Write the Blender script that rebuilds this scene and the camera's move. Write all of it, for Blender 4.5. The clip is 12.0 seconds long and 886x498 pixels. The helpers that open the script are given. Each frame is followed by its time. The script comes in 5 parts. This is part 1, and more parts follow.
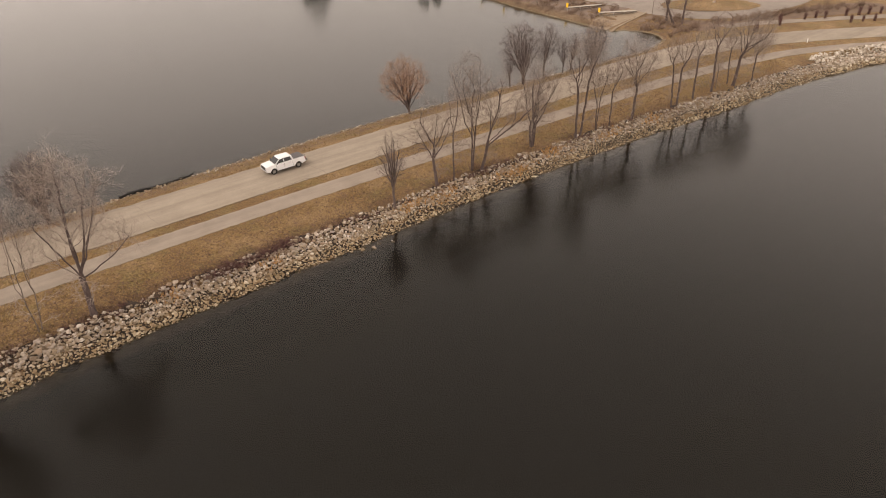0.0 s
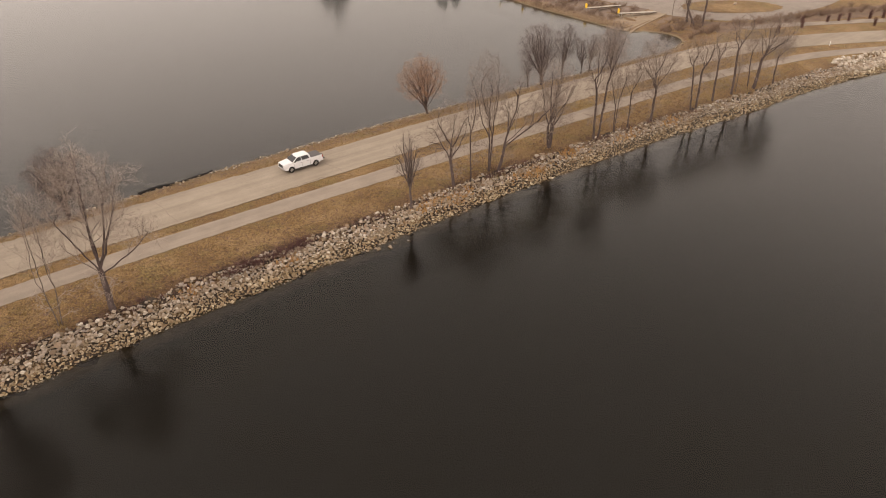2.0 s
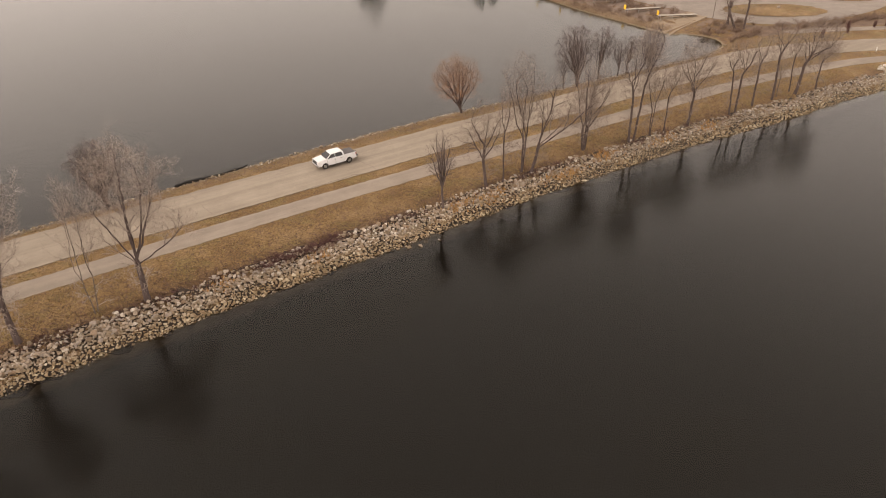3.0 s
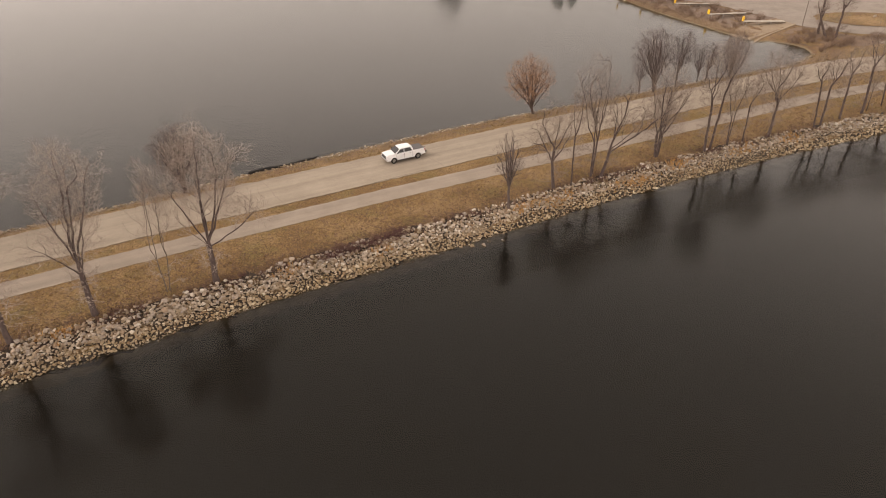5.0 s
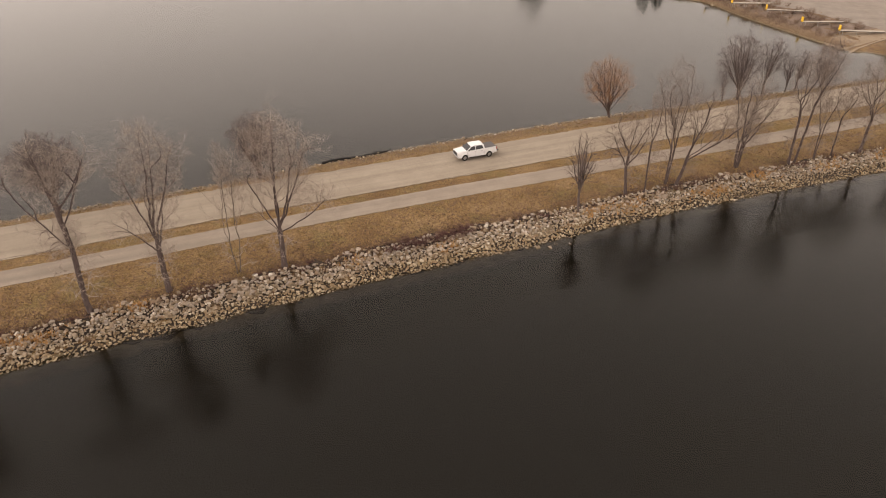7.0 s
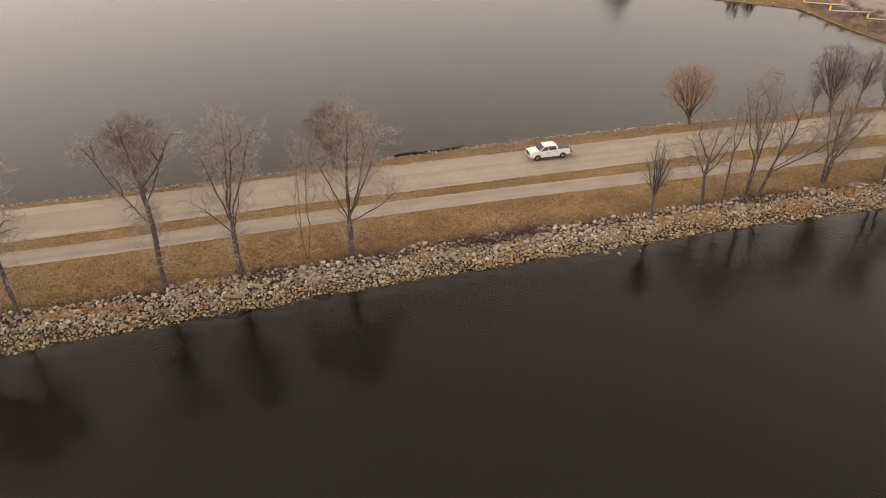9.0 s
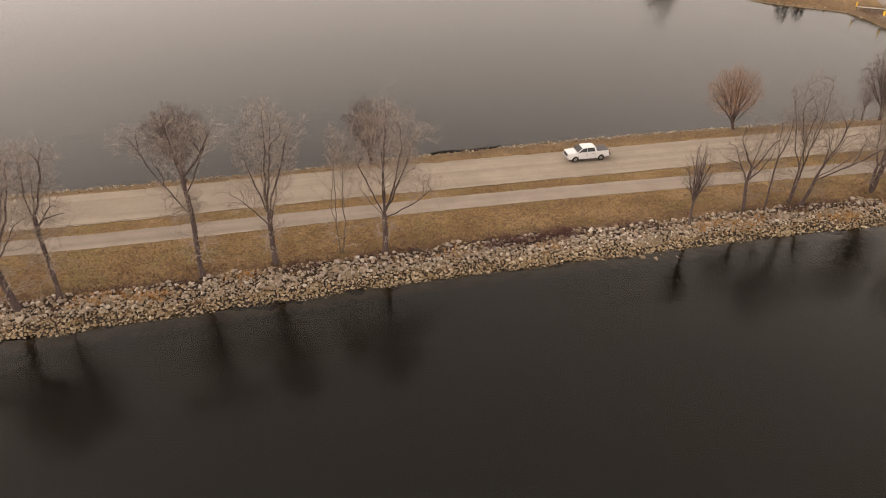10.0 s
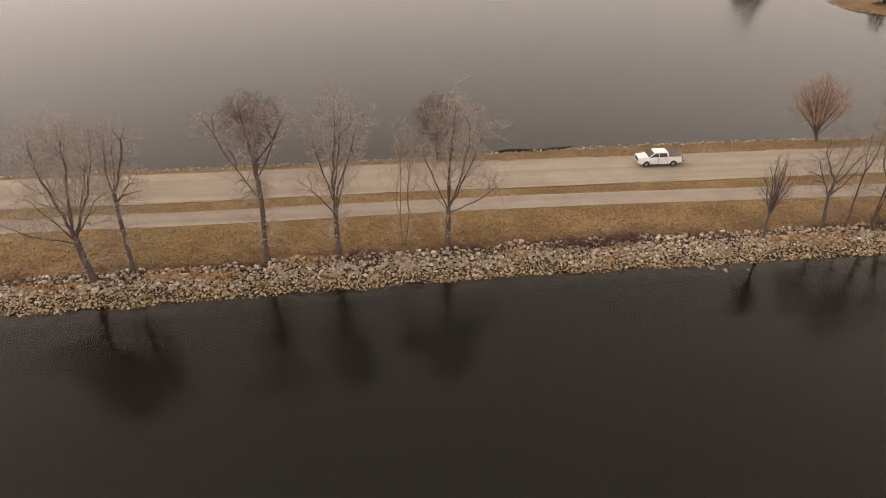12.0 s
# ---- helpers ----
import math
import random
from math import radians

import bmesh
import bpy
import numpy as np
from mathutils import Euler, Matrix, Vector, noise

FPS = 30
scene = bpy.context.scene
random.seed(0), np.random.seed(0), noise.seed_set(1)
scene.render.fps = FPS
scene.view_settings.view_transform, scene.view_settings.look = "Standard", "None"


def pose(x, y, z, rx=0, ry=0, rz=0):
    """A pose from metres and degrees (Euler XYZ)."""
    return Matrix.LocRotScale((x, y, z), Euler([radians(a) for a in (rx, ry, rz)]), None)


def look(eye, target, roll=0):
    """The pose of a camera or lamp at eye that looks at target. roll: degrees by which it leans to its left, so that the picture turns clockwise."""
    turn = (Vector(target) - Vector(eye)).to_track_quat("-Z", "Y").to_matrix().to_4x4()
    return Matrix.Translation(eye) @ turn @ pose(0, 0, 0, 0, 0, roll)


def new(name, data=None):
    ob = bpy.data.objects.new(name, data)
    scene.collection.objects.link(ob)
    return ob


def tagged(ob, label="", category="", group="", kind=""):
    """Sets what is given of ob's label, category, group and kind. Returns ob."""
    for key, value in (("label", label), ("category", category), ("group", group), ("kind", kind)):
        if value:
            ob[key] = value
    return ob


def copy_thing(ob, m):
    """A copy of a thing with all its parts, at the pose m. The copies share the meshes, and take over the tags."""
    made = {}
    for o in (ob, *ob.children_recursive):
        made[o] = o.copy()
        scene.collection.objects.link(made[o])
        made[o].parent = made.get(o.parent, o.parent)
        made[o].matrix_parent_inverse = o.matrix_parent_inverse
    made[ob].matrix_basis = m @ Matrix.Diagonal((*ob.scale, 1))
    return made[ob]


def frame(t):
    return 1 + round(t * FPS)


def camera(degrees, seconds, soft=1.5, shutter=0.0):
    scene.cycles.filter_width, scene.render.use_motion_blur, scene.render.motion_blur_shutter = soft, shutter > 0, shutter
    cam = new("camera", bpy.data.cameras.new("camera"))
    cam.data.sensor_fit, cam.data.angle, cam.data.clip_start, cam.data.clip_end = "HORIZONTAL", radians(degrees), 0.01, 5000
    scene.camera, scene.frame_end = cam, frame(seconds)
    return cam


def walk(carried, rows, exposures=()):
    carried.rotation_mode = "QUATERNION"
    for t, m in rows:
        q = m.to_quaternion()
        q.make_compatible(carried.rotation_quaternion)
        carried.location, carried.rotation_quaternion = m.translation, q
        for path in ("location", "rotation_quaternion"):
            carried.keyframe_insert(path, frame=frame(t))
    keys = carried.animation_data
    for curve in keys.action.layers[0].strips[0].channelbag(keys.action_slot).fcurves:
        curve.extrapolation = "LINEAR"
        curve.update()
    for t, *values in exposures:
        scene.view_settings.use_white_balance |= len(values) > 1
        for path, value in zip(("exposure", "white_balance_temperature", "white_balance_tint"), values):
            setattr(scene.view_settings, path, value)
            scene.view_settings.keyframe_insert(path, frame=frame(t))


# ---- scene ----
cam = camera(65.14, 12.0, soft=1.0)
# t, x, y, z, yaw, pitch, roll
PATH = [
    (0.0, 0.000, 0.000, 42.739, -38.253, -32.007, 0.410),
    (0.5, -0.035, 0.065, 42.784, -38.044, -32.026, 0.382),
    (1.0, -0.062, 0.123, 42.821, -37.863, -32.046, 0.353),
    (1.5, -0.081, 0.174, 42.849, -37.558, -32.067, 0.324),
    (2.0, -0.093, 0.220, 42.869, -36.877, -32.088, 0.292),
    (2.5, -0.100, 0.260, 42.880, -35.535, -32.110, 0.260),
    (3.0, -0.101, 0.296, 42.884, -33.962, -32.133, 0.226),
    (5.0, -0.068, 0.400, 42.822, -27.855, -32.231, 0.079),
    (5.5, -0.055, 0.420, 42.789, -26.255, -32.257, 0.039),
    (6.0, -0.040, 0.439, 42.749, -24.650, -32.284, -0.002),
    (6.5, -0.026, 0.456, 42.703, -23.032, -32.312, -0.045),
    (7.0, -0.013, 0.473, 42.651, -21.467, -32.341, -0.089),
    (9.0, 0.017, 0.550, 42.388, -15.001, -32.461, -0.276),
    (9.5, 0.015, 0.573, 42.309, -13.340, -32.493, -0.326),
    (10.0, 0.008, 0.600, 42.226, -11.706, -32.526, -0.378),
    (10.5, -0.006, 0.631, 42.138, -10.057, -32.560, -0.430),
    (11.0, -0.026, 0.665, 42.046, -8.545, -32.594, -0.484),
    (11.5, -0.055, 0.704, 41.951, -7.022, -32.629, -0.539),
    (12.0, -0.091, 0.749, 41.851, -5.769, -32.664, -0.596),
]
walk(cam, [(t, pose(x, y, z, 90 + pitch, 0, yaw) @ pose(0, 0, 0, 0, 0, -roll)) for t, x, y, z, yaw, pitch, roll in PATH],
     [(0.0, 0.09), (3.0, 0.11), (7.0, 0.06), (9.5, 0.01), (12.0, -0.02)])

# ---- sky and sun ----
SUN_UP, SUN_TURN = 42.0, 278.0
world = bpy.data.worlds.new("overcast")
scene.world = world
world.use_nodes = True
wn, wl = world.node_tree.nodes, world.node_tree.links
sky = wn.new("ShaderNodeTexSky")
sky.sky_type, sky.sun_disc = "NISHITA", False
sky.sun_elevation, sky.sun_rotation = radians(SUN_UP), radians(SUN_TURN)
sky.air_density, sky.dust_density, sky.ozone_density = 1.0, 6.0, 0.5
grey = wn.new("ShaderNodeHueSaturation")
grey.inputs["Saturation"].default_value = 0.1
warm = wn.new("ShaderNodeMix")
warm.data_type, warm.blend_type = "RGBA", "MULTIPLY"
warm.inputs["Factor"].default_value = 1.0
warm.inputs[7].default_value = (1.0, 0.852, 0.745, 1)
wl.new(sky.outputs[0], grey.inputs["Color"])
# an even cloud deck in front of the clear sky
deck = wn.new("ShaderNodeMix")
deck.data_type = "RGBA"
deck.inputs["Factor"].default_value = 0.64
# the deck is thinner and brighter towards the horizon
up = wn.new("ShaderNodeTexCoord")
level = wn.new("ShaderNodeSeparateXYZ")
glow = wn.new("ShaderNodeValToRGB")
stops = ((0.0, 1.08), (0.25, 1.07), (0.36, 1.06), (0.46, 0.84), (0.58, 0.61), (0.72, 0.53), (1.0, 0.47))
while len(glow.color_ramp.elements) < len(stops):
    glow.color_ramp.elements.new(0.5)
for e, (at, v) in zip(glow.color_ramp.elements, stops):
    e.position, e.color = at, (v, v, v, 1)
gain = wn.new("ShaderNodeVectorMath")
gain.operation = "SCALE"
wl.new(up.outputs["Generated"], level.inputs[0])
wl.new(level.outputs[2], glow.inputs["Fac"])
wl.new(glow.outputs["Color"], gain.inputs[0])
# and on the sun's side
side = wn.new("ShaderNodeMath")
side.operation = "MULTIPLY_ADD"
side.inputs[1].default_value, side.inputs[2].default_value = -6.5, 19.6
fade = wn.new("ShaderNodeMath")
fade.operation = "MULTIPLY_ADD"
fade.inputs[1].default_value, fade.inputs[2].default_value = -1.9, 1.2
lean = wn.new("ShaderNodeMath")
lean.operation = "MULTIPLY"
wl.new(level.outputs[2], fade.inputs[0])
wl.new(level.outputs[0], lean.inputs[0])
wl.new(fade.outputs[0], lean.inputs[1])
wl.new(lean.outputs[0], side.inputs[0])
wl.new(side.outputs[0], gain.inputs["Scale"])
wl.new(gain.outputs[0], deck.inputs[7])
wl.new(grey.outputs[0], deck.inputs[6])
wl.new(deck.outputs[2], warm.inputs[6])
wl.new(warm.outputs[2], wn["Background"].inputs["Color"])
wn["Background"].inputs["Strength"].default_value = 0.138
sun = new("sun", bpy.data.lights.new("sun", "SUN"))
sun.data.energy, sun.data.angle, sun.data.color = 0.5, radians(30), (1.0, 0.92, 0.83)
# the sky's sun_rotation turns clockwise from +y
az = radians(SUN_TURN)
sun.matrix_world = look((0, 0, 0), (-math.sin(az) * math.cos(radians(SUN_UP)), -math.cos(az) * math.cos(radians(SUN_UP)), -math.sin(radians(SUN_UP))))


# ---- materials ----
def material(name, rough=0.8, metal=0.0, colour=(0.5, 0.5, 0.5)):
    m = bpy.data.materials.new(name)
    m.use_nodes = True
    b = m.node_tree.nodes["Principled BSDF"]
    b.inputs["Roughness"].default_value, b.inputs["Metallic"].default_value = rough, metal
    b.inputs["Base Color"].default_value = (*colour, 1)
    return m


def link(m, a, b):
    m.node_tree.links.new(a, b)


def coords(m, scale=(1, 1, 1)):
    n = m.node_tree.nodes
    geo = n.new("ShaderNodeNewGeometry")
    mp = n.new("ShaderNodeMapping")
    mp.inputs["Scale"].default_value = scale
    link(m, geo.outputs["Position"], mp.inputs["Vector"])
    return mp.outputs["Vector"]


def noisy(m, scale, detail=4, stretch=(1, 1, 1), rough=0.6):
    t = m.node_tree.nodes.new("ShaderNodeTexNoise")
    t.inputs["Scale"].default_value, t.inputs["Detail"].default_value, t.inputs["Roughness"].default_value = scale, detail, rough
    link(m, coords(m, stretch), t.inputs["Vector"])
    return t.outputs["Fac"]


def ramp(m, fac, *stops):
    r = m.node_tree.nodes.new("ShaderNodeValToRGB")
    els = r.color_ramp.elements
    while len(els) < len(stops):
        els.new(0.5)
    for e, (at, c) in zip(els, stops):
        e.position, e.color = at, (*c, 1)
    link(m, fac, r.inputs["Fac"])
    return r.outputs["Color"]


def mix(m, fac, a, b, blend="MIX"):
    x = m.node_tree.nodes.new("ShaderNodeMix")
    x.data_type, x.blend_type = "RGBA", blend
    for sock, v in ((x.inputs["Factor"], fac), (x.inputs[6], a), (x.inputs[7], b)):
        if isinstance(v, (int, float)):
            sock.default_value = v
        elif isinstance(v, tuple):
            sock.default_value = (*v, 1)
        else:
            link(m, v, sock)
    return x.outputs[2]


def maths(m, op, a, b=0.0):
    x = m.node_tree.nodes.new("ShaderNodeMath")
    x.operation = op
    for sock, v in zip(x.inputs, (a, b)):
        if isinstance(v, (int, float)):
            sock.default_value = v
        else:
            link(m, v, sock)
    return x.outputs[0]


def bump(m, height, distance, strength=1.0):
    x = m.node_tree.nodes.new("ShaderNodeBump")
    x.inputs["Distance"].default_value, x.inputs["Strength"].default_value = distance, strength
    link(m, height, x.inputs["Height"])
    return x.outputs["Normal"]


def finish(m, colour=None, normal=None, rough=None):
    b = m.node_tree.nodes["Principled BSDF"]
    for v, k in ((colour, "Base Color"), (normal, "Normal"), (rough, "Roughness")):
        if v is not None:
            link(m, v, b.inputs[k])
    return m


def separate(m, vec):
    x = m.node_tree.nodes.new("ShaderNodeSeparateXYZ")
    link(m, vec, x.inputs[0])
    return x.outputs


def make_water():
    m = bpy.data.materials.new("lake_water")
    m.use_nodes = True
    n = m.node_tree.nodes
    n.remove(n["Principled BSDF"])
    # wind ripples and a longer swell; their slopes are taken over a fixed step, so that far water stays as rough as near water
    geo = n.new("ShaderNodeNewGeometry")
    turn = n.new("ShaderNodeMapping")
    turn.inputs["Rotation"].default_value = (0, 0, radians(-20))
    link(m, geo.outputs["Position"], turn.inputs["Vector"])

    def height(dx, dy):
        total = None
        for scale, stretch, amount in ((1.0, (2.5, 0.9, 1), 0.032), (1.0, (0.85, 0.5, 1), 0.045)):
            mp = n.new("ShaderNodeMapping")
            mp.inputs["Scale"].default_value = stretch
            mp.inputs["Location"].default_value = (dx * stretch[0], dy * stretch[1], 0)
            link(m, turn.outputs["Vector"], mp.inputs["Vector"])
            t = n.new("ShaderNodeTexNoise")
            t.inputs["Scale"].default_value, t.inputs["Detail"].default_value, t.inputs["Roughness"].default_value = scale, 1.5, 0.5
            link(m, mp.outputs["Vector"], t.inputs["Vector"])
            part_h = maths(m, "MULTIPLY", t.outputs["Fac"], amount)
            total = part_h if total is None else maths(m, "ADD", total, part_h)
        return total
    gusts = ramp(m, noisy(m, 0.03, 3, (1.0, 2.0, 1), 0.55), (0.34, (0.55, 0.55, 0.55)), (0.66, (1, 1, 1)))
    gap = 0.05
    h0 = height(0, 0)
    slope = n.new("ShaderNodeCombineXYZ")
    for k, at in enumerate(((gap, 0), (0, gap))):
        rise = maths(m, "MULTIPLY", maths(m, "SUBTRACT", h0, height(*at)), 1.0 / gap)
        link(m, maths(m, "MULTIPLY", rise, gusts), slope.inputs[k])
    slope.inputs[2].default_value = 1.0
    unturn = n.new("ShaderNodeMapping")
    unturn.inputs["Rotation"].default_value = (0, 0, radians(20))
    link(m, slope.outputs[0], unturn.inputs["Vector"])
    unit = n.new("ShaderNodeVectorMath")
    unit.operation = "NORMALIZE"
    link(m, unturn.outputs["Vector"], unit.inputs[0])
    nrm = unit.outputs[0]
    murk = ramp(m, noisy(m, 0.06, 3), (0.3, (0.0075, 0.0066, 0.0052)), (0.7, (0.0105, 0.0093, 0.0078)))
    body = n.new("ShaderNodeBsdfDiffuse")
    link(m, murk, body.inputs["Color"])
    clear = n.new("ShaderNodeBsdfTransparent")
    clear.inputs["Color"].default_value = (0.74, 0.67, 0.50, 1)
    deep = n.new("ShaderNodeMixShader")
    deep.inputs[0].default_value = 0.42
    link(m, clear.outputs[0], deep.inputs[1])
    link(m, body.outputs[0], deep.inputs[2])
    gloss = n.new("ShaderNodeBsdfGlossy")
    gloss.inputs["Roughness"].default_value = 0.07
    fres = n.new("ShaderNodeFresnel")
    fres.inputs["IOR"].default_value = 1.33
    link(m, nrm, fres.inputs["Normal"])
    link(m, nrm, gloss.inputs["Normal"])
    top = n.new("ShaderNodeMixShader")
    link(m, fres.outputs[0], top.inputs[0])
    link(m, deep.outputs[0], top.inputs[1])
    link(m, gloss.outputs[0], top.inputs[2])
    link(m, top.outputs[0], n["Material Output"].inputs["Surface"])
    return m


def make_ground():
    m = material("dry_turf", 0.95)
    patch = noisy(m, 0.16, 5)
    turf = ramp(m, patch, (0.3, (0.140, 0.082, 0.032)), (0.5, (0.200, 0.127, 0.052)), (0.68, (0.27, 0.183, 0.09)))
    turf = mix(m, ramp(m, noisy(m, 0.33, 4), (0.5, (0, 0, 0)), (0.64, (0.7, 0.7, 0.7))), turf, (0.165, 0.125, 0.045))
    blades = ramp(m, noisy(m, 6.0, 5, rough=0.8), (0.36, (0.25, 0.21, 0.18)), (0.64, (1.6, 1.57, 1.5)))
    litter = ramp(m, noisy(m, 1.6, 6, rough=0.75), (0.52, (0, 0, 0)), (0.66, (1, 1, 1)))
    col = mix(m, 1.0, turf, blades, "MULTIPLY")
    z = separate(m, coords(m))[2]
    # leaf litter gathers on the slope above the stones
    drift = maths(m, "MULTIPLY", maths(m, "SUBTRACT", 1.0, n_step(m, z, 1.08, 1.40)), ramp(m, noisy(m, 1.3, 6, rough=0.8), (0.40, (0, 0, 0)), (0.60, (0.75, 0.75, 0.75))))
    col = mix(m, maths(m, "MAXIMUM", maths(m, "MULTIPLY", litter, 0.7), drift), col, (0.095, 0.055, 0.042))
    # lake bed mud below the water line, darkened for light lost with depth
    wet = n_step(m, z, -0.05, 0.25)
    shallow = n_step(m, maths(m, "ADD", z, maths(m, "MULTIPLY", noisy(m, 0.8, 4), 0.5)), -0.55, 0.35)
    bed = mix(m, shallow, (0.008, 0.007, 0.005), (0.22, 0.18, 0.115))
    col = mix(m, wet, bed, col)
    return finish(m, col, bump(m, noisy(m, 5.0, 6, rough=0.75), 0.14, 1.0))


def n_step(m, v, lo, hi):
    x = m.node_tree.nodes.new("ShaderNodeMapRange")
    x.interpolation_type = "SMOOTHSTEP"
    x.inputs["From Min"].default_value, x.inputs["From Max"].default_value = lo, hi
    link(m, v, x.inputs["Value"])
    return x.outputs["Result"]


def make_paving(name, a, b, streaks=True):
    m = material(name, 0.9)
    col = ramp(m, noisy(m, 0.35, 5), (0.3, a), (0.7, b))
    if streaks:
        lane = ramp(m, noisy(m, 0.55, 3, (0.02, 1.0, 1)), (0.35, (0.82, 0.81, 0.80)), (0.65, (1.08, 1.08, 1.08)))
        col = mix(m, 1.0, col, lane, "MULTIPLY")
    col = mix(m, 1.0, col, ramp(m, noisy(m, 14.0, 3), (0.3, (0.82, 0.82, 0.82)), (0.7, (1.12, 1.12, 1.12))), "MULTIPLY")
    dark = ramp(m, noisy(m, 0.9, 6, rough=0.75), (0.60, (1, 1, 1)), (0.72, (0.84, 0.82, 0.80)))
    col = mix(m, 1.0, col, dark, "MULTIPLY")
    return finish(m, col, bump(m, noisy(m, 30.0, 3), 0.01, 0.6))


def make_stone(name, tones):
    m = material(name, 0.85)
    info = m.node_tree.nodes.new("ShaderNodeObjectInfo")
    geo = m.node_tree.nodes.new("ShaderNodeNewGeometry")
    pick = maths(m, "FRACT", maths(m, "ADD", info.outputs["Random"], geo.outputs["Random Per Island"]))
    base = ramp(m, pick, *tones)
    grain = ramp(m, noisy(m, 5.0, 5), (0.3, (0.72, 0.70, 0.66)), (0.7, (1.12, 1.1, 1.08)))
    col = mix(m, 1.0, base, grain, "MULTIPLY")
    z = separate(m, coords(m))[2]
    lift = maths(m, "ADD", z, maths(m, "MULTIPLY", noisy(m, 1.5, 3), 0.3))
    # dried yellow algae over the wave zone, wet and dark at the water line
    col = mix(m, n_step(m, lift, 0.45, 1.1), mix(m, 1.0, col, (0.98, 0.92, 0.75), "MULTIPLY"), col)
    col = mix(m, n_step(m, lift, 0.02, 0.20), mix(m, 1.0, col, (0.55, 0.50, 0.36), "MULTIPLY"), col)
    return finish(m, col, bump(m, noisy(m, 9.0, 4), 0.04, 0.8))


def make_bark(name, a, b, scale=6.0):
    m = material(name, 0.9)
    col = ramp(m, noisy(m, scale, 4, (1, 1, 0.3)), (0.3, a), (0.7, b))
    return finish(m, col, bump(m, noisy(m, scale * 3, 3, (1, 1, 0.2)), 0.03, 0.8))


def make_blades(name, *tones):
    m = material(name, 0.9)
    geo = m.node_tree.nodes.new("ShaderNodeNewGeometry")
    return finish(m, ramp(m, geo.outputs["Random Per Island"], *[(k / (len(tones) - 1), c) for k, c in enumerate(tones)]))


WATER = make_water()
TURF = make_ground()
ASPHALT = make_paving("worn_asphalt", (0.255, 0.213, 0.166), (0.305, 0.257, 0.202))
PATHWAY = make_paving("pale_path_asphalt", (0.218, 0.180, 0.144), (0.278, 0.233, 0.189))
CONCRETE = make_paving("old_concrete", (0.235, 0.175, 0.118), (0.30, 0.235, 0.165), False)
LOT = make_paving("lot_asphalt", (0.20, 0.168, 0.142), (0.265, 0.225, 0.192), False)
STONE = make_stone("fieldstone", ((0.0, (0.15, 0.11, 0.075)), (0.25, (0.30, 0.238, 0.165)), (0.42, (0.30, 0.26, 0.23)), (0.6, (0.37, 0.31, 0.245)), (0.72, (0.24, 0.168, 0.11)), (0.88, (0.44, 0.385, 0.32)), (1.0, (0.54, 0.50, 0.445))))
PALE_STONE = make_stone("limestone", ((0.0, (0.19, 0.155, 0.115)), (0.4, (0.37, 0.315, 0.25)), (0.7, (0.46, 0.415, 0.35)), (1.0, (0.56, 0.525, 0.475))))
BARK = make_bark("grey_bark", (0.052, 0.036, 0.033), (0.108, 0.077, 0.069))
PALE_BARK = make_bark("pale_bark", (0.075, 0.056, 0.046), (0.16, 0.125, 0.10))
MID_BARK = make_bark("branch_bark", (0.11, 0.082, 0.07), (0.225, 0.175, 0.15))
PALE_TWIG = make_bark("pale_twig", (0.24, 0.188, 0.155), (0.42, 0.345, 0.29))
DARK_TWIG = make_bark("dark_twig", (0.055, 0.039, 0.034), (0.12, 0.088, 0.076))
MID_TWIG = make_bark("brown_twig", (0.15, 0.114, 0.094), (0.28, 0.22, 0.182))
GREY_TWIG = make_bark("grey_twig", (0.092, 0.068, 0.062), (0.185, 0.14, 0.126))
RUSSET_TWIG = make_bark("russet_twig", (0.21, 0.115, 0.064), (0.35, 0.20, 0.115))
RED_TWIG = make_bark("red_twig", (0.075, 0.032, 0.028), (0.135, 0.066, 0.055))
STRAW = make_blades("straw", (0.115, 0.070, 0.027), (0.24, 0.158, 0.062), (0.37, 0.27, 0.135))
DEAD_GRASS = make_blades("dead_grass", (0.24, 0.12, 0.038), (0.42, 0.23, 0.08), (0.46, 0.30, 0.13))
REED = make_blades("reed", (0.24, 0.165, 0.10), (0.36, 0.265, 0.175), (0.44, 0.34, 0.24))
SCRUB = make_paving("scrub_soil", (0.135, 0.095, 0.072), (0.22, 0.165, 0.13), False)
BRUSH_TWIG = make_bark("brush_twig", (0.14, 0.092, 0.066), (0.25, 0.172, 0.125))
EVERGREEN = make_bark("evergreen", (0.06, 0.06, 0.038), (0.12, 0.11, 0.075), 1.5)
CHARRED = make_bark("black_wood", (0.008, 0.007, 0.006), (0.022, 0.018, 0.015))
TAR = make_paving("crack_filler", (0.19, 0.15, 0.117), (0.24, 0.195, 0.158), False)
LITTER = make_paving("brown_litter", (0.105, 0.066, 0.043), (0.185, 0.122, 0.080), False)
# bank soil, its colour darkened to paint the shade between the stones
GAP_SHADE = make_paving("gap_shade_soil", (0.024, 0.017, 0.012), (0.05, 0.035, 0.024), False)


# ---- mesh helpers ----
def mesh_of(name, verts, faces, mat, smooth=False):
    me = bpy.data.meshes.new(name)
    me.from_pydata(verts.tolist() if isinstance(verts, np.ndarray) else [tuple(v) for v in verts], [], faces.tolist() if isinstance(faces, np.ndarray) else [tuple(f) for f in faces])
    me.materials.append(mat)
    if smooth:
        me.polygons.foreach_set("use_smooth", [True] * len(me.polygons))
    me.update()
    return me


def put(name, me, parent=None, m=None, label=""):
    ob = new(name, me)
    if parent is not None:
        ob.parent = parent
    if m is not None:
        ob.matrix_local = m
    if label:
        tagged(ob, label)
    return ob


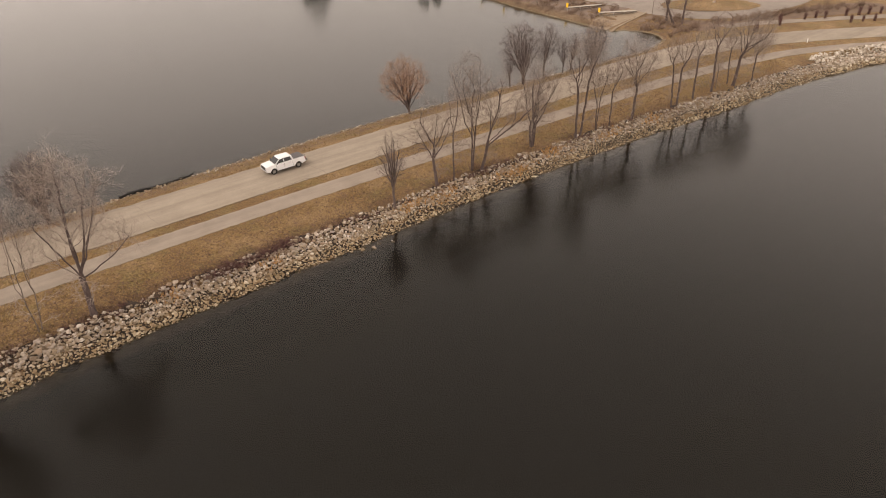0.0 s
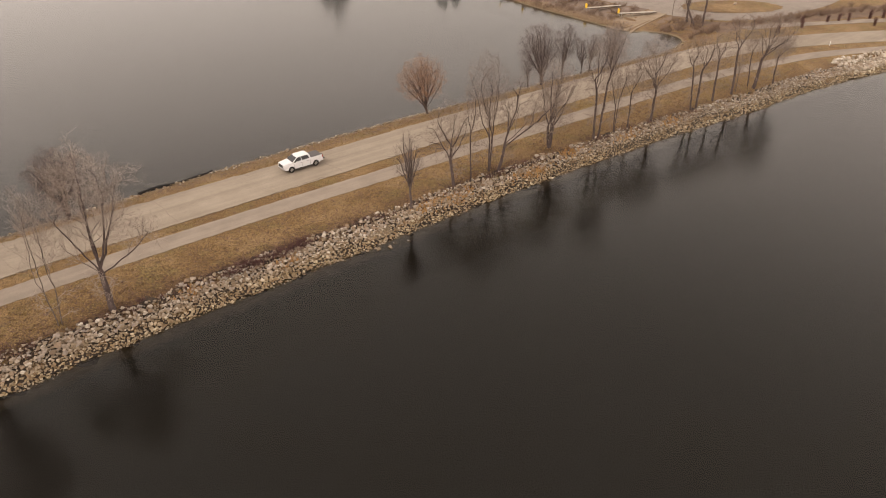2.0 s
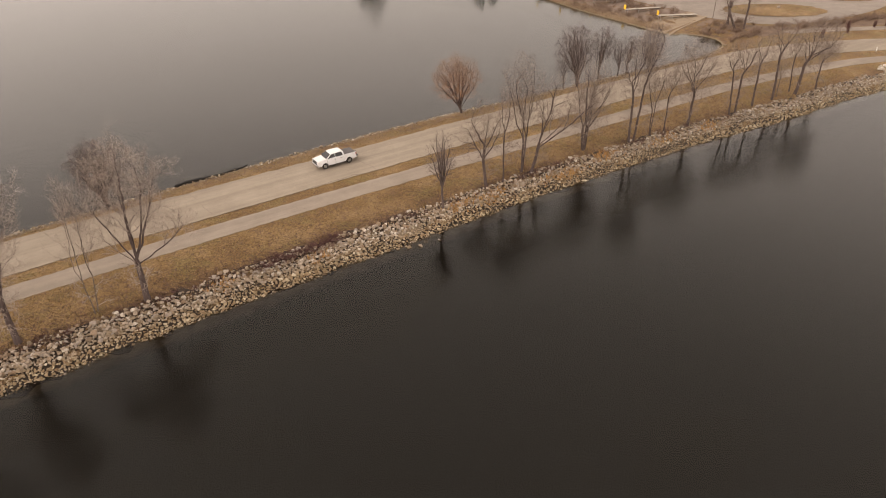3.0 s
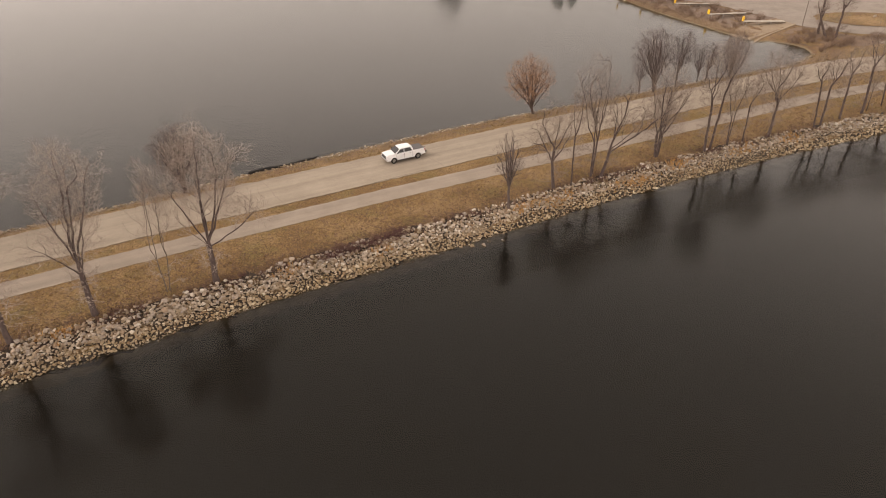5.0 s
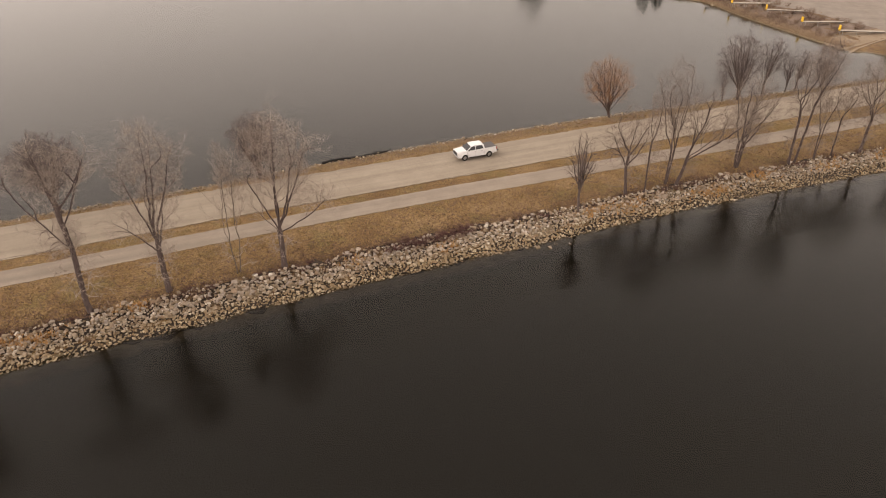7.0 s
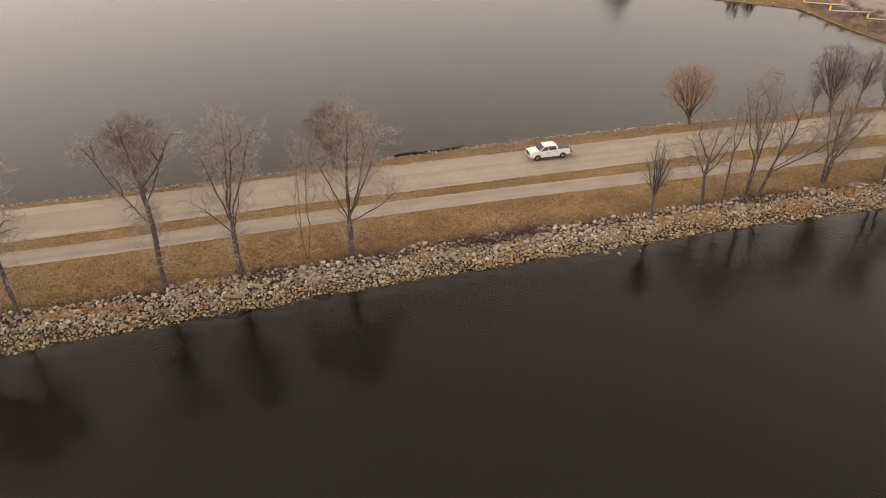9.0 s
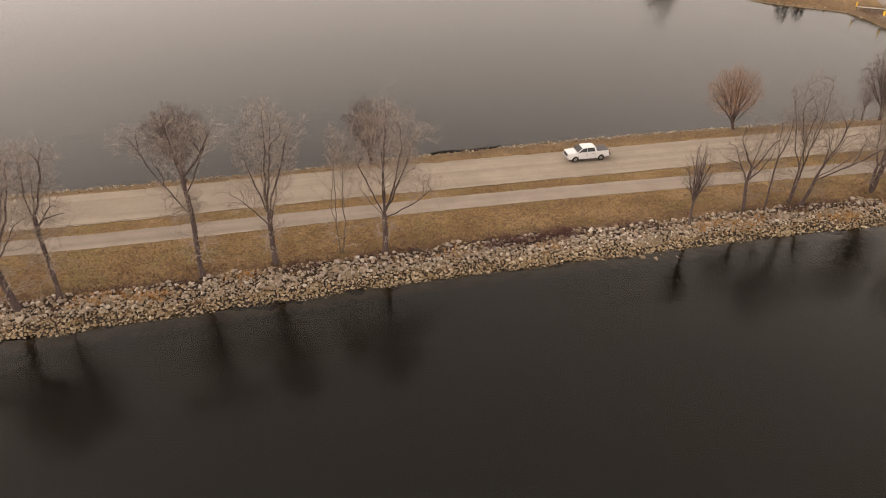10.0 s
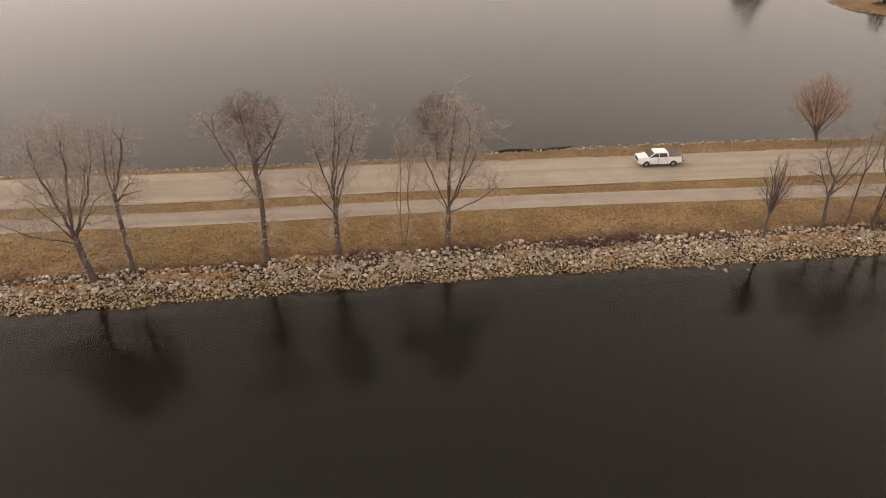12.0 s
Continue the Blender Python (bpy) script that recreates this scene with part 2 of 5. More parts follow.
def part(name, bm, mat, parent, label="", smooth=False):
    me = bpy.data.meshes.new(name)
    bmesh.ops.recalc_face_normals(bm, faces=bm.faces)
    bm.to_mesh(me)
    bm.free()
    me.materials.append(mat)
    if smooth:
        me.polygons.foreach_set("use_smooth", [True] * len(me.polygons))
    return put(name, me, parent, None, label)


def box(x0, x1, y0, y1, z0, z1, bevel=0.0):
    bm = bmesh.new()
    bmesh.ops.create_cube(bm, size=1.0)
    for v in bm.verts:
        v.co = Vector(((x0 + x1) / 2 + v.co.x * (x1 - x0), (y0 + y1) / 2 + v.co.y * (y1 - y0), (z0 + z1) / 2 + v.co.z * (z1 - z0)))
    if bevel:
        bmesh.ops.bevel(bm, geom=bm.edges[:], offset=bevel, segments=2, affect="EDGES", clamp_overlap=True)
    return bm


def prism(profile, y0, y1, bevel=0.0, squeeze=None):
    """A side profile of (x, z), drawn out from y0 to y1; squeeze(x, y, z) reshapes it."""
    bm = bmesh.new()
    a = [bm.verts.new((x, y0, z)) for x, z in profile]
    b = [bm.verts.new((x, y1, z)) for x, z in profile]
    n = len(a)
    bm.faces.new(a), bm.faces.new(b[::-1])
    for i in range(n):
        bm.faces.new((a[i], b[i], b[(i + 1) % n], a[(i + 1) % n]))
    if squeeze:
        for v in bm.verts:
            v.co = Vector(squeeze(*v.co))
    if bevel:
        bmesh.ops.bevel(bm, geom=bm.edges[:], offset=bevel, segments=2, affect="EDGES", clamp_overlap=True)
    return bm


def smoothstep(v, lo, hi):
    t = np.clip((v - lo) / (hi - lo), 0, 1)
    return t * t * (3 - 2 * t)


def curve_points(knots, step):
    """A smooth line through (x, y) knots (Catmull-Rom), resampled."""
    k = np.array(knots, float)
    k = np.vstack([2 * k[0] - k[1], k, 2 * k[-1] - k[-2]])
    out = []
    for i in range(1, len(k) - 2):
        n = max(2, int(np.linalg.norm(k[i + 1] - k[i]) / step))
        for j in range(n):
            t = j / n
            out.append(0.5 * (2 * k[i] + (k[i + 1] - k[i - 1]) * t + (2 * k[i - 1] - 5 * k[i] + 4 * k[i + 1] - k[i + 2]) * t * t + (3 * k[i] - k[i - 1] - 3 * k[i + 1] + k[i + 2]) * t ** 3))
    out.append(k[-2])
    return np.array(out)


def distance_to(line, x, y, closed=False):
    """Distance of points to a line; few points are met with all its pieces at once."""
    x, y = np.asarray(x, float), np.asarray(y, float)
    pts = np.array(list(line) + ([line[0]] if closed else []), float)
    a, d = pts[:-1], np.diff(pts, axis=0)
    long = (d ** 2).sum(1) + 1e-9
    if x.size <= 200:
        px, py = x[..., None] - a[:, 0], y[..., None] - a[:, 1]
        t = np.minimum(np.maximum((px * d[:, 0] + py * d[:, 1]) / long, 0), 1)
        return np.sqrt(((px - t * d[:, 0]) ** 2 + (py - t * d[:, 1]) ** 2).min(-1))
    best = np.full(x.shape, 1e18)
    for (ax, ay), (dx, dy), ln in zip(a, d, long):
        px, py = x - ax, y - ay
        t = np.minimum(np.maximum((px * dx + py * dy) / ln, 0), 1)
        best = np.minimum(best, (px - t * dx) ** 2 + (py - t * dy) ** 2)
    return np.sqrt(best)


def inside(poly, x, y):
    poly = np.array(poly, float)
    q, p = poly, np.roll(poly, 1, axis=0)
    if np.size(x) <= 200:
        x, y = np.asarray(x, float)[..., None], np.asarray(y, float)[..., None]
        cross = ((q[:, 1] > y) != (p[:, 1] > y)) & (x < (p[:, 0] - q[:, 0]) * (y - q[:, 1]) / (p[:, 1] - q[:, 1] + 1e-12) + q[:, 0])
        return cross.sum(-1) % 2 == 1
    hit = np.zeros(np.shape(x), bool)
    for (px, py), (qx, qy) in zip(p, q):
        hit ^= ((qy > y) != (py > y)) & (x < (px - qx) * (y - qy) / (py - qy + 1e-12) + qx)
    return hit


# ---- plan: shores, road, path ----
NEAR_SHORE = [(-700, 25), (-300, 42), (-120, 52), (-70, 55.5), (-37, 57.6), (-21, 58.5), (0, 59.6), (15, 60.3), (30, 60.6), (45, 60.9), (60, 61.1), (80, 60.5), (95, 59.7),
              (110, 58.4), (128, 57.8), (145, 55.6), (156, 53.2), (175, 46), (230, 15), (420, -90)]
FAR_SHORE = [(420, 330), (250, 300), (140, 284), (128, 262), (122, 230), (123, 200), (119, 184), (116.6, 174), (117, 168), (120.5, 163.5), (127.5, 157.3), (132.5, 152.5),
             (132.5, 146), (131.3, 135), (131.3, 118), (131.8, 104.5), (135.2, 102.3), (137.3, 98.5), (137.3, 95), (134.5, 91.3), (126, 88.6), (117, 88.8), (100, 89.8),
             (80, 90.4), (60, 91.3), (40, 91.2), (20, 90.4), (0, 88.9), (-28, 88.3), (-50, 87.6), (-120, 85), (-300, 76), (-700, 60)]
near_line = curve_points(NEAR_SHORE, 4.0)
far_line = curve_points(FAR_SHORE, 4.0)
SHORE = np.vstack([near_line, far_line])
ROAD = curve_points([(-700, 42), (-300, 68), (-120, 77.5), (-47, 79.9), (-25, 80.0), (0, 80.7), (17, 80.8), (40, 80.9), (60, 81.2), (80, 81.0), (100, 80.8), (120, 80.4), (131, 79.7),
                     (142, 76.9), (153, 72.4), (165, 66.5), (174, 61.5), (200, 46), (260, 10), (420, -80)], 3.0)
PATHLINE = curve_points([(-700, 33), (-300, 59), (-120, 69.5), (-43, 72.0), (-24, 72.1), (-11, 72.5), (2, 72.9), (22, 73.2), (40, 73.1), (60, 72.7), (80, 72.1), (98, 71.7), (112, 71.2), (127, 69.4),
                         (143, 66.2), (156, 61.0), (165, 56.3), (200, 36), (260, 0), (420, -87)], 3.0)
SIDE_TRAIL = curve_points([(150, 86.5), (157, 84.0), (166, 79.4), (179, 72.5), (188, 67.5), (230, 45)], 3.0)
RAMP_EDGE = [(131.8, 105.0), (140, 106.2), (148.2, 107.2), (150.3, 110.8), (141, 113.2), (131.8, 110.5)]
LOT_EDGE = [(148.6, 110.8), (148.2, 107.0), (148.4, 100), (150.5, 96.0), (154.5, 91.8), (160, 88.9), (168, 87.2), (178.5, 86.2), (192, 87), (215, 92), (260, 105), (260, 195), (150, 200), (147, 165),
            (142, 152), (142.6, 140.5), (146.2, 130), (147, 119.5)]
LITTER_EDGE = [(137.9, 93), (144, 87.5), (152, 86), (165, 81.5), (182, 75), (196, 69), (200, 76), (185, 83), (168, 85.4), (158, 87), (153, 91), (149, 96), (147.8, 104.5), (141, 103.6), (138.3, 101), (138.2, 97)]
BRUSH_EDGE = [(133.5, 113.5), (141, 114), (148, 111.6), (146.5, 120), (145.6, 130), (142, 141), (141, 150), (138, 152), (134.5, 147), (133.5, 135)]


def ground_z(x, y):
    """Height of the land and of the lake bed."""
    x, y = np.asarray(x, float), np.asarray(y, float)
    d = distance_to(SHORE, x, y, True)
    land = inside(SHORE, x, y)
    up = 1.5 * (1 - np.exp(-d / 2.9))
    slip = smoothstep(x, 129, 133) * smoothstep(y, 101, 107) * (1 - smoothstep(y, 148, 154))
    up = up * (1 - slip) + slip * np.minimum(1.5, 0.05 + 0.075 * d)
    near_road = np.minimum(distance_to(ROAD, x, y) - 4.0, distance_to(PATHLINE, x, y) - 1.7)
    up = up + (1.46 - up) * (1 - smoothstep(near_road, -0.3, 2.2))
    z = np.where(land, up, -np.minimum(0.35 * d, 2.4))
    far = smoothstep(np.hypot(x - 40, y - 80), 1100, 1200)
    return z * (1 - far) + 1.5 * far


def spaced(fine0, fine1, step, far):
    a = list(np.arange(fine0, fine1 + 1e-6, step))
    g = []
    d = step
    while d < far:
        d *= 1.35
        g.append(d)
    return np.array(sorted([fine0 - v for v in g] + a + [fine1 + v for v in g]))


gx, gy = spaced(-90, 215, 1.0, 4000), np.unique(np.concatenate([spaced(52, 94, 0.5, 4000), np.arange(94, 300, 2.0)]))
GX, GY = np.meshgrid(gx, gy)
GZ = ground_z(GX, GY)
rng = np.random.default_rng(7)
GZ = GZ + np.where((GZ > 0.3) & (GZ < 1.44), rng.normal(0, 0.03, GZ.shape), 0)
nx, ny = len(gx), len(gy)
idx = np.arange(nx * ny).reshape(ny, nx)
quads = np.stack([idx[:-1, :-1], idx[:-1, 1:], idx[1:, 1:], idx[1:, :-1]], -1).reshape(-1, 4)
ground = put("ground", mesh_of("ground", np.stack([GX, GY, GZ], -1).reshape(-1, 3).tolist(), quads.tolist(), TURF, True))
tagged(ground, "dry tan winter turf on a causeway between two lakes", "ground", kind="structure")

water = put("water", mesh_of("water", [(-4000, -4000, 0), (4000, -4000, 0), (4000, 4000, 0), (-4000, 4000, 0)], [(0, 1, 2, 3)], WATER))
tagged(water, "dark calm lake water with fine wind ripples", "water", kind="structure")


def strip(line, half, z, thick, x0=-1e9, x1=1e9, wobble=0.0, seed=1):
    """A paved band along a line, with thickness and slightly ragged edges."""
    r = np.random.default_rng(seed)
    keep = line[(line[:, 0] > x0) & (line[:, 0] < x1)]
    t = np.gradient(keep, axis=0)
    t /= np.linalg.norm(t, axis=1)[:, None]
    n = np.stack([-t[:, 1], t[:, 0]], 1)
    left = keep + n * (half + r.normal(0, wobble, (len(keep), 1)))
    right = keep - n * (half + r.normal(0, wobble, (len(keep), 1)))
    v, f = [], []
    for i in range(len(keep)):
        v += [(*left[i], z - thick), (*left[i], z), (*keep[i], z + 0.03 * (half > 3)), (*right[i], z), (*right[i], z - thick)]
        if i:
            a, b = 5 * (i - 1), 5 * i
            f += [(a + k, a + k + 1, b + k + 1, b + k) for k in range(4)]
    return v, f


ROAD_Z, PATH_Z = 1.52, 1.50
fine_road = curve_points(ROAD[::2], 0.7)
road = put("road", mesh_of("road", *strip(fine_road, 3.95, ROAD_Z, 0.2, -400, 400, 0.06, 3), ASPHALT, False))
tagged(road, "worn beige-grey asphalt causeway road with cracks", "road", kind="structure")
fine_path = curve_points(PATHLINE[::2], 0.6)
pavement = put("pavement", mesh_of("pavement", *strip(fine_path, 1.6, PATH_Z, 0.2, -400, 400, 0.04, 4), PATHWAY, False))
tagged(pavement, "pale asphalt foot and cycle path beside the road", "path", kind="structure")
trail = put("trail", mesh_of("trail", *strip(SIDE_TRAIL, 1.5, 1.56, 0.3, wobble=0.1, seed=5), PATHWAY, False))
tagged(trail, "narrow pale path behind the road's bend", "path", kind="structure")


def flat_area(name, edge, z_of, mat, step=2.0, lift=0.0):
    """A paved area inside a closed outline, draped on z_of."""
    e = np.array(edge)
    xs, ys = np.arange(e[:, 0].min(), e[:, 0].max() + step, step), np.arange(e[:, 1].min(), e[:, 1].max() + step, step)
    bm = bmesh.new()
    ring = curve_points(list(edge) + [edge[0]], 1.5)[:-1]
    vs = [bm.verts.new((x, y, 0)) for x, y in ring]
    bm.faces.new(vs)
    for axis, vals in ((0, xs), (1, ys)):
        for c in vals:
            co = [0, 0, 0]
            no = [0, 0, 0]
            co[axis], no[axis] = c, 1
            bmesh.ops.bisect_plane(bm, geom=bm.verts[:] + bm.edges[:] + bm.faces[:], plane_co=co, plane_no=no)
    arr = np.array([v.co for v in bm.verts])
    z = z_of(arr[:, 0], arr[:, 1]) + lift
    for v, h in zip(bm.verts, z):
        v.co.z = h
    bmesh.ops.recalc_face_normals(bm, faces=bm.faces)
    me = bpy.data.meshes.new(name)
    bm.to_mesh(me)
    bm.free()
    me.materials.append(mat)
    return put(name, me)


tagged(flat_area("launch_ramp", RAMP_EDGE, ground_z, CONCRETE, 3.0, 0.05), "sandy concrete boat ramp running down into the lake", "ramp", kind="structure")
tagged(flat_area("leaf_litter", LITTER_EDGE, ground_z, LITTER, 3.0, 0.025), "reddish brown leaf litter on the point and verge", "leaf litter", kind="structure")
tagged(flat_area("brushy_ground", BRUSH_EDGE, ground_z, SCRUB, 3.0, 0.025), "brown brushy ground between the docks", "leaf litter", kind="structure")
lot = tagged(flat_area("parking_lot", LOT_EDGE, ground_z, LOT, 4.0, 0.06), "weathered boat launch parking lot with cracked asphalt", "parking lot", kind="structure")


def oval(cx, cy, a, b, turn, n=48, wob=0.02, seed=1):
    r = np.random.default_rng(seed)
    c, s = math.cos(radians(turn)), math.sin(radians(turn))
    out = []
    for i in range(n):
        t = 2 * math.pi * i / n
        k = 1 + r.normal(0, wob)
        u, w = a * k * math.cos(t), b * k * math.sin(t)
        out.append((cx + u * c - w * s, cy + u * s + w * c))
    return out


def traffic_island(name, cx, cy, a, b, turn, seed):
    ob = flat_area(name, oval(cx, cy, a, b, turn, seed=seed), lambda x, y: ground_z(x, y) + 0.2 * np.clip(1 - np.hypot((x - cx) / a, (y - cy) / b), 0, 1), TURF, 2.0, 0.12)
    return tagged(ob, "oval grass island in the boat launch turning loop", "grass island", kind="structure")


traffic_island("lawn_island", 166, 100.3, 12.5, 6.6, -35, 2)
traffic_island("lawn_island", 196, 97.5, 9, 5, -25, 3)


# ---- cracks of the road ----
EDGE = make_paving("dark_edge_line", (0.07, 0.05, 0.035), (0.13, 0.095, 0.065), False)


def crack(x0, y0, x1, y1, width, z, parent, name, seed, mat=None):
    r = np.random.default_rng(seed)
    n = max(4, int(math.hypot(x1 - x0, y1 - y0) / 0.6))
    t = np.linspace(0, 1, n + 1)
    d = np.array([x1 - x0, y1 - y0])
    nrm = np.array([-d[1], d[0]]) / np.linalg.norm(d)
    wav = np.cumsum(r.normal(0, 0.09, n + 1))
    wav -= t * wav[-1]
    v, f = [], []
    for i in range(n + 1):
        c = np.array([x0, y0]) + d * t[i] + nrm * wav[i]
        w = 0.6 * width * (0.4 + 1.2 * r.random())
        v += [(*(c - nrm * w / 2), z), (*(c + nrm * w / 2), z)]
        if i:
            f.append((2 * i - 2, 2 * i - 1, 2 * i + 1, 2 * i))
    put(name, mesh_of(name, v, f, mat or TAR), parent)


CZ = ROAD_Z + 0.034
for k, (x0, y0, x1, y1, w) in enumerate(((17.0, 84.6, 17.9, 77.0, 0.10), (39.2, 84.9, 40.6, 77.0, 0.16), (-8.5, 84.3, -10.6, 76.8, 0.09), (-27.0, 83.8, -28.2, 76.3, 0.08), (66.0, 85.0, 68.5, 77.3, 0.08),
                                          (89.5, 84.8, 91.0, 77.0, 0.08), (-44, 83.6, -43, 76.2, 0.07), (17.5, 80.2, 40.0, 80.5, 0.06), (-9, 80.4, 17.4, 80.6, 0.05), (40.2, 80.9, 66.5, 81.2, 0.06), (66.5, 81.1, 90, 81.0, 0.05), (-28, 80.0, -9.2, 80.3, 0.05))):
    crack(x0, y0, x1, y1, w, CZ, road, "road_crack", 20 + k)
# thin dark brown line along the near edge of the road
for k, (a, b) in enumerate(((-68, -30), (-30, 10), (10, 45), (45, 85), (85, 118))):
    seg = fine_road[(fine_road[:, 0] > a) & (fine_road[:, 0] < b)]
    crack(seg[0][0], seg[0][1] - 3.88, seg[-1][0], seg[-1][1] - 3.88, 0.13, ROAD_Z + 0.006, road, "road_edge", 140 + k, EDGE)
for k, x in enumerate((-38, -30.5, -17.5, -6.6, 3.4, 8.5, 14.6, 23.2, 30.2, 36.5, 47.5, 58.8, 71, 84)):
    yc = float(np.interp(x, PATHLINE[:, 0], PATHLINE[:, 1]))
    crack(x, yc - 1.6, x + (k % 3 - 1) * 0.25, yc + 1.6, 0.06, PATH_Z + 0.006, pavement, "path_crack", 60 + k)
for k, (x0, y0, x1, y1) in enumerate(((152, 118, 175, 112), (158, 130, 180, 119), (150, 140, 168, 128), (160, 145, 190, 130), (156, 118, 165, 140), (170, 112, 182, 134))):
    crack(x0, y0, x1, y1, 0.3, 1.575, lot, "lot_crack", 90 + k)


# ---- bare trees ----
def tubes(chains, packs=()):
    """Verts and faces of tapered tubes; a chain is (points, radii), a pack is many three-sided chains of one length."""
    groups = {}
    for pts, rad in chains:
        sides = 7 if rad[0] > 0.12 else 5 if rad[0] > 0.05 else 3
        groups.setdefault((len(pts), sides), []).append((pts, rad))
    sets = [(sides, np.array([i[0] for i in items], float), np.array([i[1] for i in items], float)) for (n, sides), items in groups.items()]
    sets += [(3, p, q) for p, q in packs if len(p)]
    V, F, o = [], [], 0
    for sides, P, R in sets:
        n = P.shape[1]
        d = np.gradient(P, axis=1)
        d /= np.linalg.norm(d, axis=2, keepdims=True) + 1e-9
        ref = np.where(np.abs(d[:, :1, 2:3]) > 0.9, [[[1.0, 0, 0]]], [[[0, 0, 1.0]]])
        a = np.cross(d, np.broadcast_to(ref, d.shape))
        a /= np.linalg.norm(a, axis=2, keepdims=True) + 1e-9
        b = np.cross(d, a)
        ang = np.arange(sides) * 2 * np.pi / sides
        ring = P[:, :, None] + R[:, :, None, None] * (a[:, :, None] * np.cos(ang)[:, None] + b[:, :, None] * np.sin(ang)[:, None])
        V.append(ring.reshape(-1, 3))
        s = np.arange(sides)
        q = (np.arange(len(P)) * n * sides)[:, None, None] + (np.arange(n - 1) * sides)[None, :, None]
        w = np.stack([q + s, q + (s + 1) % sides, q + (s + 1) % sides + sides, q + s + sides], -1)
        F.append(w.reshape(-1, 4) + o)
        o += len(P) * n * sides
    return np.vstack(V), np.vstack(F)


def bent(r, a, b, n, sag, wob):
    """A line from a to b that starts steeper than it ends, with small kinks."""
    t = np.linspace(0, 1, n)[:, None]
    ln = np.linalg.norm(b - a)
    k = r.normal(0, wob * ln, 3) * np.sin(np.pi * t) + r.normal(0, 0.6 * wob * ln, 3) * np.sin(2 * np.pi * t) + r.normal(0, 0.18 * wob * ln, (n, 3)) * np.sin(np.pi * t)
    return a * (1 - t) + b * t + k + np.array([0, 0, sag * ln]) * np.sin(np.pi * t)


def shoots(r, pts, rad, count, length, spread, rise, tip, out, n=3, t0=0.2):
    """Side shoots along a branch; they are added to out and returned."""
    made = []
    m = len(pts) - 1
    seg = np.linalg.norm(pts[-1] - pts[0])
    for t in np.sort(r.uniform(t0, 1.0, count)):
        i = min(int(t * m), m - 1)
        f = t * m - i
        p = pts[i] * (1 - f) + pts[i + 1] * f
        rp = rad[i] * (1 - f) + rad[i + 1] * f
        d = pts[i + 1] - pts[i]
        d = d / (np.linalg.norm(d) + 1e-9)
        side = r.normal(0, 1, 3)
        side -= d * (side @ d)
        side /= np.linalg.norm(side) + 1e-9
        g = d + side * spread * r.uniform(0.6, 1.4) + [0, 0, rise]
        g /= np.linalg.norm(g)
        ln = length * (1.15 - 0.6 * t) * r.uniform(0.6, 1.3)
        q = bent(r, p, p + g * ln, n, 0.0, 0.07)
        q[-1] += [0, 0, 0.06 * ln]
        r0 = min(rp * 0.75, tip * 2.2)
        rr = np.linspace(r0, max(0.35 * tip, 0.003), n)
        made.append((q, rr))
    out += made
    return made


def grow(r, nodes, parents, open_from, goals, step, up, keep, wobble, kill):
    """Branches reach out from a skeleton towards free points of the crown, until each is met."""
    P = np.zeros((len(nodes) + 6000, 3))
    P[:len(nodes)] = nodes
    par = list(parents)
    dirs = np.zeros_like(P)
    for i, p in enumerate(par):
        if p >= 0:
            dirs[i] = (P[i] - P[p]) / (np.linalg.norm(P[i] - P[p]) + 1e-9)
    kids = np.zeros(len(P), int)
    n = len(par)
    first = np.arange(open_from, n)
    dist = np.linalg.norm(goals[:, None] - P[None, first], axis=2)
    near, best = first[dist.argmin(1)], dist.min(1)
    alive = best > kill
    reach = 3.0
    for _ in range(70):
        act = alive & (best < reach)
        if not act.any():
            if not alive.any():
                break
            reach *= 1.6
            continue
        way = np.zeros((n, 3))
        to = goals[act] - P[near[act]]
        np.add.at(way, near[act], to / (np.linalg.norm(to, axis=1)[:, None] + 1e-9))
        who = np.unique(near[act])
        who = who[kids[who] < 3]
        if not len(who) or n + len(who) > len(P):
            break
        d = way[who] / (np.linalg.norm(way[who], axis=1)[:, None] + 1e-9)
        d = d + keep * dirs[who] + [0, 0, up] + r.normal(0, wobble, d.shape)
        d /= np.linalg.norm(d, axis=1)[:, None]
        kids[who] += 1
        new_at = np.arange(n, n + len(who))
        P[new_at], dirs[new_at] = P[who] + d * step, d
        par += who.tolist()
        n += len(who)
        dist = np.linalg.norm(goals[:, None] - P[None, new_at], axis=2)
        closer = dist.min(1) < best
        near[closer] = new_at[dist.argmin(1)][closer]
        best = np.minimum(best, dist.min(1))
        alive &= best > kill
        # a goal that cannot be met is let go
        alive &= ~((kids[near] >= 3) & (r.random(len(near)) < 0.3))
    return P[:n], np.array(par), dirs[:n]


tree_number = 0


